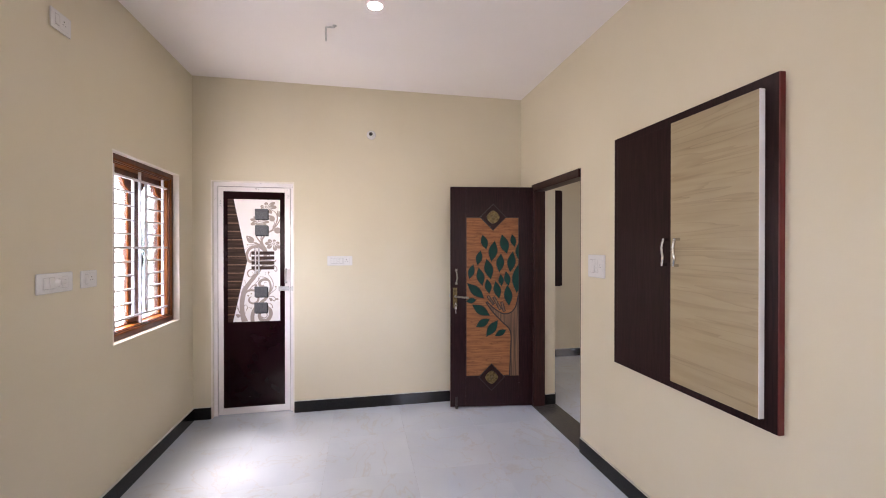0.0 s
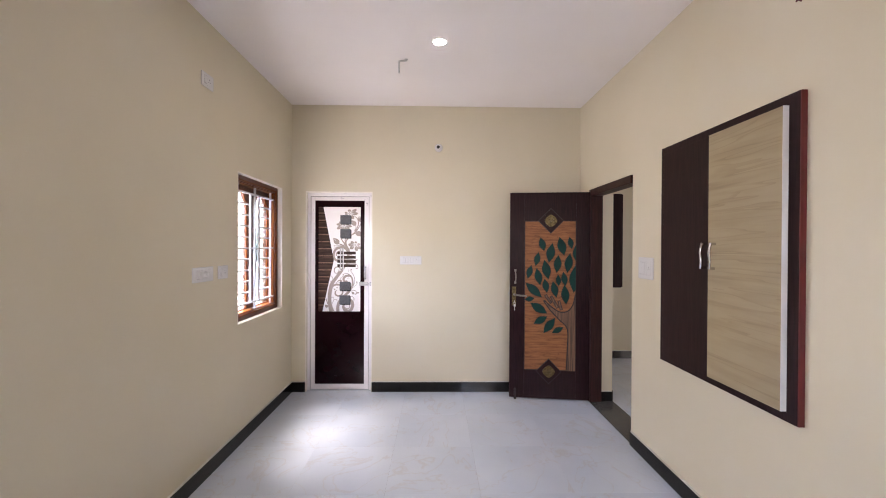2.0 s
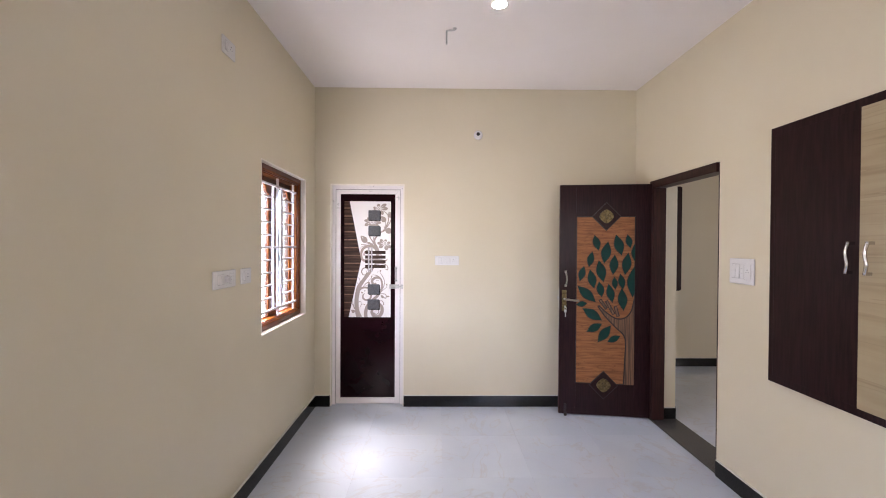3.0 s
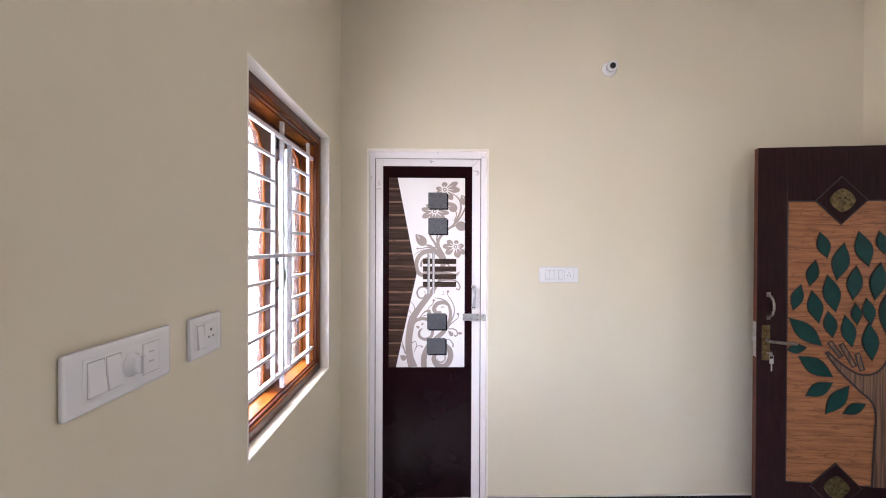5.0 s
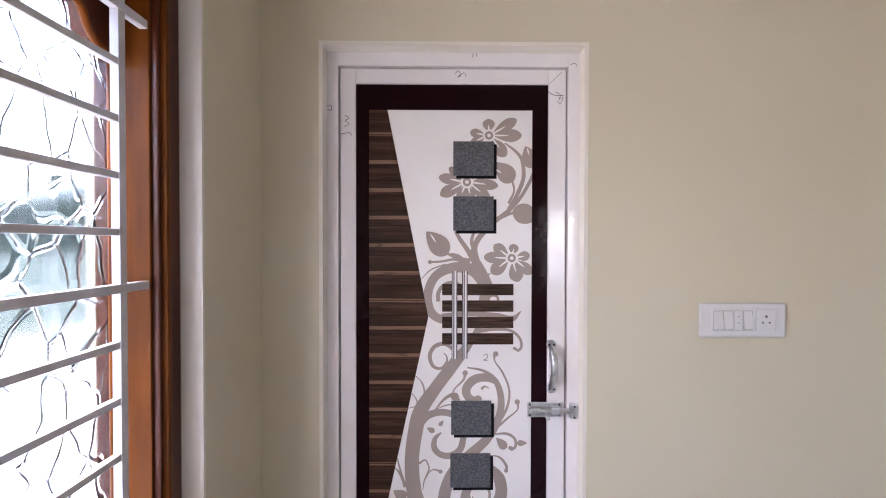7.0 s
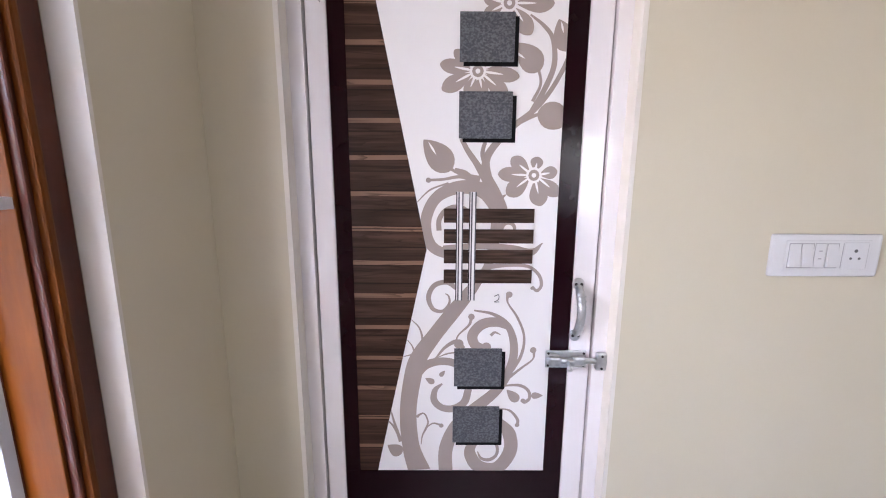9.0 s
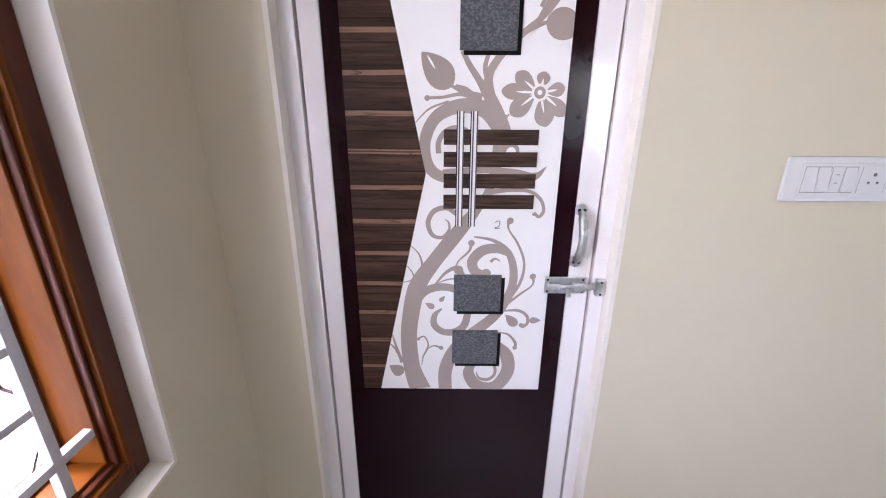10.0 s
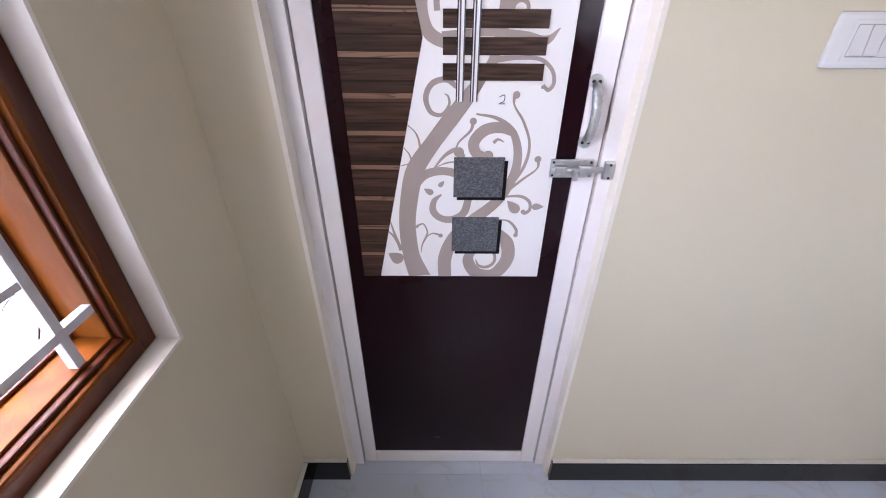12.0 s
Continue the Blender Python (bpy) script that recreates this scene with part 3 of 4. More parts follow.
for k in range(4):
    x, z = art(781, 494 + 24.1 * k)
    part("slat", box(x, x + 0.197, LY - 0.0012, LY + 0.004, z - 0.031, z, 0.0005), SLAT, door)
for a in (795, 810):
    x, z = art(a, 475)
    bm = box(x, x + 0.0155, LY - 0.0020, LY + 0.004, z - 0.243, z)
    rod = part("chrome_bar", bm, PRINT_WHITE, door, "grey and white banded vertical bar")
    for dx, w in ((0.0, 0.0022), (0.0044, 0.0030), (0.0128, 0.0027)):
        part("bar_line", box(x + dx, x + dx + w, LY - 0.0026, LY - 0.0015, z - 0.243, z), SLATE if dx else PRINT_BLACK, rod)


def pull_handle(parent, x, y, z0, z1, mat, label):
    """A bowed pull with a plate, screws and a knurled grip, standing off a face that looks to -y."""
    grip = bmesh.new()
    pts = smooth_line([(x, y, z0 + 0.006), (x, y - 0.018, z0 + 0.014), (x + 0.002, y - 0.030, (z0 + z1) / 2), (x, y - 0.018, z1 - 0.014), (x, y, z1 - 0.006)], 6)
    tube(grip, pts, [0.0095 if 5 < i < len(pts) - 6 else 0.0075 for i in range(len(pts))], 14)
    ob = part("handle", grip, mat, parent, label)
    for z in (z0, z1):
        part("foot_plate", spun(bmesh.new(), ((0.0135, 0), (0.0135, 0.004), (0.011, 0.006)), pose(x, y, z, 90), 20), mat, ob)
        for dx in (-0.006, 0.006):
            part("screw", spun(bmesh.new(), ((0.0036, 0), (0.0036, 0.0012)), pose(x + dx, y - 0.006, z, 90), 10), STEEL_DARK, ob)
    n = 7
    for k in range(n):
        z = z0 + 0.026 + (z1 - z0 - 0.052) * k / (n - 1)
        out = 0.0305 + 0.0085 - 0.006 * abs(2 * k / (n - 1) - 1) ** 2
        for lean in (-0.006, 0.006):
            part("knurl", tube(bmesh.new(), [(x - 0.008, y - out + 0.005, z - lean), (x + 0.001, y - out - 0.001, z), (x + 0.010, y - out + 0.005, z + lean)], 0.0011, 6), mat, ob)
    return ob


hx, hz = art(940.5, 582)
hx2, hz2 = art(940.5, 646)
pull_handle(door, hx, LY - 0.006, hz2, hz, SILVER, "white metal pull handle")
# sliding bolt across the edge of the leaf
bx0, bz0 = art(906, 688)
bx1, bz1 = art(956, 666)
by = LY - 0.006
bolt = part("bolt_plate", box(bx0, bx1, by - 0.005, by, bz0, bz1, 0.002), SILVER, door, "silver sliding bolt")
bm = tube(bmesh.new(), [(bx0 + 0.002, by - 0.012, (bz0 + bz1) / 2), (bx1 + 0.056, by - 0.012, (bz0 + bz1) / 2)], 0.0068, 14)
part("bolt_rod", bm, SILVER, bolt)
for x in (bx0 + 0.020, bx1 - 0.020):
    part("bolt_guide", box(x - 0.014, x + 0.014, by - 0.020, by - 0.004, (bz0 + bz1) / 2 - 0.011, (bz0 + bz1) / 2 + 0.011, 0.005), SILVER, bolt)
part("bolt_knob", tube(bmesh.new(), [(bx0 + 0.047, by - 0.016, (bz0 + bz1) / 2), (bx0 + 0.049, by - 0.034, bz0 + 0.006)], [0.004, 0.0055], 12), SILVER, bolt)
part("bolt_keeper", box(bx1 + 0.018, bx1 + 0.042, FY - 0.014, FY, bz0, bz1, 0.004), SILVER, bolt)
for x, z in ((bx0 + 0.006, bz0 + 0.006), (bx0 + 0.006, bz1 - 0.006), (bx1 - 0.007, bz0 + 0.006), (bx1 - 0.007, bz1 - 0.006)):
    part("bolt_screw", spun(bmesh.new(), ((0.0028, 0), (0.0028, 0.0018)), pose(x, by - 0.005, z, 90), 10), STEEL_DARK, bolt)
for z in (bz0 + 0.006, bz1 - 0.006):
    part("bolt_screw", spun(bmesh.new(), ((0.0028, 0), (0.0028, 0.0018)), pose(bx1 + 0.030, FY - 0.014, z, 90), 10), STEEL_DARK, bolt)
# pencil marks left by the fitter
def scrawl(points, y, r=0.0008):
    part("pencil_mark", tube(bmesh.new(), smooth_line([(x, y, z) for x, z in points], 5), r, 5), INK, door)

for pts, y in ((((799, 190), (804, 185), (807, 192), (803, 194), (812, 188), (815, 193)), LY - 0.006), (((945, 215), (952, 219), (950, 226), (956, 222), (952, 232), (948, 228)), LY - 0.006), (((934, 214), (942, 219), (957, 220)), LY - 0.006), (((640, 250), (646, 254), (640, 258), (646, 262), (639, 266)), LY - 0.006), (((634, 277), (646, 275), (650, 279)), LY - 0.006), (((615, 238), (621, 238), (621, 244), (616, 243)), FY), (((825, 161), (824, 167)), FY), (((830, 160), (830, 166)), FY), (((965, 177), (972, 175), (974, 179)), FY), (((842, 599), (847, 597), (847, 603), (842, 606), (848, 606)), LY), (((768, 1204), (774, 1200), (779, 1204)), LY - 0.006)):
    scrawl([art(a, b) for a, b in pts], y)
part("mitre_line", tube(bmesh.new(), [(PX1, LY - 0.006, PZ1), (PX1 + 0.036, LY - 0.006, PZ1 + 0.034)], 0.0005, 5), INK, door)

# ---- hall door, standing open ----
frame_thing = thing("door_frame", (XE + 0.06, (DY0 + DY1) / 2, 0), "dark stained wooden door frame", "door frame", kind="structure")
FW = 0.066
part("jamb", box(XE - 0.004, XE + 0.11, DY1 - FW, DY1 - 0.001, 0.012, DZ - 0.001, 0.004), JAMBWOOD, frame_thing)
part("jamb", box(XE + 0.012, XE + 0.11, DY0 + 0.001, DY0 + 0.03, 0.012, DZ - 0.001, 0.004), JAMBWOOD, frame_thing)
part("head", box(XE - 0.004, XE + 0.11, DY0 + 0.03, DY1 - FW, DZ - FW, DZ - 0.001, 0.004), JAMBWOOD, frame_thing)
bm = box(XE + 0.11, XE2 - 0.002, DY1 - 0.022, DY1 - 0.001, 0.012, DZ - 0.001)
structure("doorway_reveal", bm, WALL, "cream plaster side of the doorway", "wall")
structure("threshold", box(XE - 0.001, XE2 + 0.001, DY0 + 0.001, DY1 - 0.001, -0.01, 0.010, 0.002), SILL_STONE, "dark grey granite door threshold", "threshold")

DW, DH, DT = 0.812, 2.088, 0.036
turn = math.degrees(math.atan2(3.637 - 3.525, 1.040 - 1.840))
# local frame: x from the free edge to the hinge, face at y = 0, z up
m_door = Matrix.Translation((1.040, 3.637, 0.014)) @ Euler((0, 0, radians(turn + 180))).to_matrix().to_4x4()
hall_door = thing("door_2", m_door, "dark wine laminate door with green leaf inlay, standing open", "door", kind="structure")


def grid2(a, b):
    """The inlay's design grid, in the plane of the leaf."""
    f = (a - 1012) / 177
    return (DW * f * 1.033 / (1 + 0.033 * f), 1.549 - (b - 434) * 0.00484)


def lp(name, bm, mat, parent=None, label=""):
    return part(name, bm, mat, parent or hall_door, label, local=True)


QX0, QX1, QZ0, QZ1 = grid2(1043, 0)[0], grid2(1154, 0)[0], grid2(0, 695)[1], grid2(0, 382)[1]
bm = box(0, QX0, 0, DT, 0, DH, 0.002)
box(QX1, DW, 0, DT, 0, DH, 0.002, bm)
box(QX0, QX1, 0, DT, 0, QZ0, 0.002, bm)
box(QX0, QX1, 0, DT, QZ1, DH, 0.002, bm)
lp("leaf", bm, DARKWOOD)
lp("edge_band", box(-0.001, 0.004, 0.003, DT - 0.003, 0.002, DH - 0.002), TEAK_DARK)
panel = lp("inlay_panel", box(QX0, QX1, 0.003, DT - 0.003, QZ0, QZ1), ORANGEWOOD, None, "orange oak laminate inset")
bm = bmesh.new()
for a, b, c, d in ((QX0, QX0 + 0.006, QZ0, QZ1), (QX1 - 0.006, QX1, QZ0, QZ1), (QX0 + 0.006, QX1 - 0.006, QZ0, QZ0 + 0.006), (QX0 + 0.006, QX1 - 0.006, QZ1 - 0.006, QZ1)):
    box(a, b, 0.0015, 0.004, c, d, bm=bm)
lp("panel_groove", bm, GROOVE)
for a, b in ((1099, 382), (1096, 697)):
    x, z = grid2(a, b)
    w, h = 0.128, 0.130
    lp("diamond_groove", solid([(x - w, z), (x, z - h), (x + w, z), (x, z + h)], -0.0015, 0.006), GROOVE)
    dia = lp("diamond", solid([(x - w + 0.009, z), (x, z - h + 0.009), (x + w - 0.009, z), (x, z + h - 0.009)], -0.004, 0.006), DARKWOOD)
    ro = [(x + 0.062 * math.copysign(abs(math.cos(k * math.pi / 16)) ** 1.35, math.cos(k * math.pi / 16)), z + 0.062 * math.copysign(abs(math.sin(k * math.pi / 16)) ** 1.35, math.sin(k * math.pi / 16))) for k in range(32)]
    ros = lp("rosette", solid(ro, -0.009, -0.003), BRASS, dia, "antique brass flower plate")
    for g in range(4):
        t = math.pi / 4 + g * math.pi / 2
        lp("rosette_petal", spun(bmesh.new(), ((0.011, 0), (0.009, 0.004), (0.003, 0.006)), pose(x + 0.019 * math.cos(t), -0.009, z + 0.019 * math.sin(t), 90), 14), BRASS, ros)
    lp("rosette_heart", spun(bmesh.new(), ((0.007, 0), (0.006, 0.005), (0.002, 0.008)), pose(x, -0.009, z, 90), 14), BRASS, ros)


def almond(a, b, length, width, lean, grow=0.0):
    x, z = grid2(a, b)
    n, out = 9, []
    c, s = math.cos(radians(lean)), math.sin(radians(lean))
    l, w = length * 0.00484 / 2 + grow, width * 0.00484 / 2 + grow * 0.8
    side = [(w * math.cos(k * math.pi / 2 / n * (1 if k >= 0 else 1)) ** 1.15 if abs(k) < n else 0.0, l * k / n * (1.0)) for k in range(-n, n + 1)]
    loop = side + [(-u, v) for u, v in side[-2:0:-1]]
    return [(min(max(x + u * c - v * s, QX0 + 0.004), QX1 - 0.003), z + u * s + v * c) for u, v in loop]


LEAVES = ((1081, 431, 28, 12, 15), (1099, 449, 40, 16, -10), (1123, 435, 38, 16, 15), (1142, 428, 24, 10, 12), (1070, 462, 28, 11, -12), (1114, 472, 36, 14, -5), (1138, 470, 40, 15, -8), (1090, 484, 40, 16, 12),
          (1054, 489, 28, 11, -15), (1073, 499, 35, 14, 12), (1089, 518, 28, 12, 10), (1116, 506, 22, 9, 5))
LEAVES_LOW = ((1129, 503, 28, 11, 10), (1108, 525, 34, 13, 12), (1131, 536, 40, 15, 5), (1063, 527, 44, 16, 48), (1054, 546, 19, 9, -80), (1074, 565, 40, 16, 58), (1078, 590, 30, 13, -60), (1097, 601, 38, 15, -36), (1115, 610, 24, 10, -62), (1151, 503, 56, 20, -3), (1154, 450, 34, 12, 3))
for a, b, l, w, g in LEAVES + LEAVES_LOW:
    groove = lp("leaf_groove", solid(almond(a, b, l, w, g, 0.007), 0.0005, 0.006), GROOVE, panel)
    lp("leaf_inlay", solid(almond(a, b, l, w, g), -0.0015, 0.004), LEAFGREEN, groove, "deep green leaf inlay")


def flat_line(bm, points, w, y, steps=6):
    pts = smooth_line([(*grid2(a, b), 0) for a, b in points], steps)
    rows = []
    for i, p in enumerate(pts):
        d = (pts[min(i + 1, len(pts) - 1)] - pts[max(i - 1, 0)]).normalized()
        rows.append([bm.verts.new((min(p.x - d.y * w / 2 * s, QX1 - 0.001), y, p.y + d.x * w / 2 * s)) for s in (1, -1)])
    for a, b in zip(rows, rows[1:]):
        bm.faces.new((a[0], a[1], b[1], b[0]))
    return bm


left_side = [(1084, 549), (1098, 568), (1118, 588), (1136, 608), (1136, 650), (1134, 695)]
right_side = [(1153, 535), (1147, 558), (1136, 570), (1120, 572), (1102, 562), (1086, 548)]
outline = [(p.x, p.y) for p in smooth_line([(*grid2(a, b), 0) for a, b in left_side], 5)] + [(QX1 - 0.002, QZ0 + 0.002)] + [(p.x, p.y) for p in smooth_line([(*grid2(a, b), 0) for a, b in right_side], 5)]
trunk = lp("tree_trunk", solid(outline, 0.0012, 0.006), TRUNKWOOD, panel, "grey-striped oak tree trunk")
bm = flat_line(bmesh.new(), left_side, 0.011, 0.0006)
flat_line(bm, right_side, 0.011, 0.0004)
lp("trunk_groove", bm, GROOVE, trunk)
for p, q in (((1088, 537), (1101, 554)), ((1100, 539), (1115, 564)), ((1117, 549), (1123, 568))):
    lp("twig_groove", flat_line(bmesh.new(), (p, q), 0.030, 0.0008), GROOVE, panel)
    lp("twig", flat_line(bmesh.new(), ((p[0] + 1, p[1] + 1), (q[0] - 1, q[1] - 1)), 0.015, 0.0002), TRUNKWOOD, panel)
# furniture of the leaf
hx, hz = grid2(1023.5, 499)
grip = tube(bmesh.new(), smooth_line([(hx, 0, hz - 0.055), (hx, -0.030, hz - 0.045), (hx + 0.004, -0.040, hz), (hx, -0.030, hz + 0.045), (hx, 0, hz + 0.055)], 6), 0.0065, 12)
pull = lp("pull_handle", grip, ANTIQUE, None, "antique silver pull handle")
for dz in (-0.062, 0.062):
    lp("pull_foot", box(hx - 0.010, hx + 0.010, -0.004, 0.0, hz + dz - 0.012, hz + dz + 0.012, 0.003), ANTIQUE, pull)
lx, lz = grid2(1020.5, 538)
plate = lp("lock_plate", box(lx - 0.018, lx + 0.022, -0.006, 0.0, lz - 0.105, lz + 0.085, 0.003), BRASS, None, "antique brass lock plate")
lp("lock_plate_panel", box(lx - 0.013, lx + 0.017, -0.0085, -0.005, lz + 0.048, lz + 0.075, 0.001), BRASS, plate)
lever = tube(bmesh.new(), smooth_line([(lx + 0.004, -0.004, lz + 0.005), (lx + 0.004, -0.042, lz + 0.005), (lx + 0.030, -0.052, lz + 0.004), (lx + 0.085, -0.050, lz - 0.002), (lx + 0.125, -0.046, lz - 0.004)], 6), 0.0085, 12)
lp("lever", lever, ANTIQUE, plate, "antique nickel lever")
kx, kz = lx + 0.006, lz - 0.062
key = lp("key", tube(bmesh.new(), [(kx, -0.004, kz), (kx, -0.032, kz)], 0.004, 8), SILVER, plate, "key with a second key hanging from its ring")
lp("key_bow", box(kx - 0.002, kx + 0.002, -0.046, -0.030, kz - 0.012, kz + 0.010, 0.001), SILVER, key)
lp("key_ring", tube(bmesh.new(), [(kx + 0.011 * math.sin(k * math.pi / 8), -0.042, kz - 0.015 + 0.011 * math.cos(k * math.pi / 8)) for k in range(17)], 0.0012, 6), SILVER, key)
lp("hanging_key", box(kx - 0.010, kx + 0.010, -0.044, -0.041, kz - 0.050, kz - 0.026, 0.001), SILVER, key)
lp("hanging_key_blade", box(kx - 0.003, kx + 0.003, -0.044, -0.041, kz - 0.090, kz - 0.050, 0.001), SILVER, key)
lp("strike_edge", box(-0.003, 0.0, 0.007, DT - 0.007, lz - 0.09, lz + 0.10, 0.0005), SILVER, plate)
lp("latch_bolt", box(-0.014, -0.002, 0.011, DT - 0.012, lz - 0.005, lz + 0.025, 0.002), SILVER, plate)
sx, sz = grid2(1024, 750)
stay = lp("door_stop", box(sx - 0.010, sx + 0.010, -0.012, 0.0, sz - 0.02, sz + 0.075, 0.003), STEEL_DARK, None, "dark metal foot bolt")
lp("stop_foot", spun(bmesh.new(), ((0.012, 0), (0.014, 0.006), (0.013, 0.024), (0.006, 0.028)), pose(sx, -0.016, -0.012), 14), STEEL_DARK, stay)
for z in (0.25, 1.05, 1.92):
    lp("hinge", tube(bmesh.new(), [(DW + 0.004, -0.004, z - 0.05), (DW + 0.004, -0.004, z + 0.05)], 0.007, 12), STEEL_DARK)

# ---- wall cupboard ----
CX = 1.797
cup = thing("wall_cupboard", (XE, 1.68, 0.80), "dark brown built-in wall cupboard with one beige veneer door, closed", "cupboard")
CY0, CY1, CZ0, CZ1 = 1.170, 2.212, 0.797, 2.212
part("surround", box(CX, XE, CY0 + 0.004, CY1, CZ0, CZ1, 0.002), DARKWOOD, cup)
part("edge_strip", box(CX + 0.001, XE - 0.001, CY0 - 0.001, CY0 + 0.004, CZ0 + 0.001, CZ1 - 0.001), REDEDGE, cup, "red-brown edge band")


def s_handle(parent, y, z0, z1, x):
    """A wavy bright handle with two square feet, on a face that looks to -x."""
    h = z1 - z0
    pts = smooth_line([(x - 0.026, y + 0.006, z0 + 0.006), (x - 0.029, y - 0.003, z0 + h * 0.3), (x - 0.030, y + 0.001, z0 + h * 0.5), (x - 0.029, y + 0.004, z0 + h * 0.7), (x - 0.026, y - 0.005, z1 - 0.006)], 6)
    bm = tube(bmesh.new(), pts, 0.0072, 10)
    ob = part("handle", bm, CHROME, parent, "bright chrome wavy handle")
    for z, yy in ((z0 + 0.008, y + 0.005), (z1 - 0.008, y - 0.004)):
        part("handle_foot", box(x - 0.030, x, yy - 0.007, yy + 0.007, z - 0.007, z + 0.007, 0.002), CHROME, ob)


d1 = part("door", box(CX - 0.004, CX, 1.706, 2.178, 0.838, 2.168, 0.0015), DARKWOOD, cup, "dark brown laminate door")
s_handle(d1, 1.752, 1.430, 1.578, CX - 0.004)
d2 = part("door", box(CX - 0.026, CX - 0.001, 1.230, 1.702, 0.842, 2.164, 0.001), BEIGE, cup, "beige wavy-grain veneer door")
part("edge_band", box(CX - 0.0262, CX - 0.001, 1.2265, 1.2298, 0.842, 2.164), WHITE_EDGE, d2, "white edge band")
s_handle(d2, 1.648, 1.430, 1.578, CX - 0.026)

# ---- window ----
win = thing("window_1", (XW - 0.1, (WY0 + WY1) / 2, WZ0), "polished teak window with steel grille and frosted glass, closed", "window", kind="structure")
bm = box(XW - 0.0415, XW + 0.0012, WY1 - 0.005, WY1 + 0.002, WZ0 + 0.005, WZ1 - 0.005)
box(XW - 0.0415, XW + 0.0012, WY0 - 0.002, WY0 + 0.005, WZ0 + 0.005, WZ1 - 0.005, bm=bm)
box(XW - 0.0415, XW + 0.0012, WY0 - 0.002, WY1 + 0.002, WZ1 - 0.005, WZ1 + 0.002, bm=bm)
box(XW - 0.0415, XW + 0.0012, WY0 - 0.002, WY1 + 0.002, WZ0 - 0.002, WZ0 + 0.005, bm=bm)
part("plaster_reveal", bm, REVEAL, win, "pale plaster reveal")


def ring(bm, x0, x1, inset_out, inset_in, bevel):
    a, b = inset_out, inset_in
    box(x0, x1, WY0 + a, WY0 + b, WZ0 + a, WZ1 - a, bevel, bm)
    box(x0, x1, WY1 - b, WY1 - a, WZ0 + a, WZ1 - a, bevel, bm)
    box(x0, x1, WY0 + b, WY1 - b, WZ1 - b, WZ1 - a, bevel, bm)
    box(x0, x1, WY0 + b, WY1 - b, WZ0 + a, WZ0 + b, bevel, bm)
    return bm


fx = XW - 0.042
part("window_frame", ring(bmesh.new(), fx - 0.10, fx, 0.0045, 0.036, 0.003), TEAK_DARK, win)
part("frame_moulding", ring(bmesh.new(), fx - 0.10, fx + 0.004, 0.036, 0.048, 0.0035), TEAK, win)
part("frame_bead", ring(bmesh.new(), fx - 0.10, fx - 0.006, 0.048, 0.056, 0.003), TEAK_DARK, win)
part("inner_frame", ring(bmesh.new(), fx - 0.12, fx - 0.018, 0.056, 0.062, 0.002), TEAK, win)

back = thing("window_2", ((W2A + W2B) / 2, YS - 0.1, WZ0), "teak window with steel grille and frosted glass", "window", kind="structure")
bm = box(W2A, W2A + 0.06, YS - 0.16, YS - 0.05, WZ0, WZ1, 0.003)
box(W2B - 0.06, W2B, YS - 0.16, YS - 0.05, WZ0, WZ1, 0.003, bm)
box(W2A + 0.06, W2B - 0.06, YS - 0.16, YS - 0.05, WZ0, WZ0 + 0.06, 0.003, bm)
box(W2A + 0.06, W2B - 0.06, YS - 0.16, YS - 0.05, WZ1 - 0.06, WZ1, 0.003, bm)
part("window_frame", bm, TEAK_DARK, back)
part("pane", box(W2A + 0.06, W2B - 0.06, YS - 0.155, YS - 0.150, WZ0 + 0.06, WZ1 - 0.06), GLASS, back)
for k in range(11):
    z = WZ0 + 0.12 + (WZ1 - WZ0 - 0.24) * k / 10
    part("grille_bar", box(W2A + 0.06, W2B - 0.06, YS - 0.085, YS - 0.070, z - 0.0065, z + 0.0065), GRILL, back)
for k in range(5):
    x = W2A + 0.14 + (W2B - W2A - 0.28) * k / 4
    part("grille_bar", box(x - 0.007, x + 0.007, YS - 0.086, YS - 0.069, WZ0 + 0.06, WZ1 - 0.06), GRILL, back)

# unseen rear window, added around the west fill lamp
rear = thing("assumed_rear_window", (XW - 0.1, (W3A + W3B) / 2, WZ0), "teak window with frosted glass, assumed behind the walk", "window", kind="structure")
bm = box(XW - 0.16, XW - 0.10, W3A, W3A + 0.06, WZ0, WZ1, 0.003)
box(XW - 0.16, XW - 0.10, W3B - 0.06, W3B, WZ0, WZ1, 0.003, bm)
box(XW - 0.16, XW - 0.10, W3A + 0.06, W3B - 0.06, WZ0, WZ0 + 0.06, 0.003, bm)
box(XW - 0.16, XW - 0.10, W3A + 0.06, W3B - 0.06, WZ1 - 0.06, WZ1, 0.003, bm)
part("window_frame", bm, TEAK_DARK, rear)
part("pane", box(XW - 0.15, XW - 0.145, W3A + 0.06, W3B - 0.06, WZ0 + 0.06, WZ1 - 0.06), GLASS, rear)

# grille of square bars
GX, R = XW - 0.070, 0.0074
GZ0, GZ1 = 1.058, 1.994
Y_LONG, Y_SHORT = (2.797, 3.116, 3.450), (3.030, 3.200)
for y in Y_LONG:
    part("grille_bar", box(GX - R, GX + R, y - R, y + R, WZ0 + 0.056, WZ1 - 0.056, 0.001), GRILL, win)
for y in Y_SHORT:
    part("grille_bar", box(GX - R, GX + R, y - R, y + R, GZ0, GZ1, 0.001), GRILL, win)
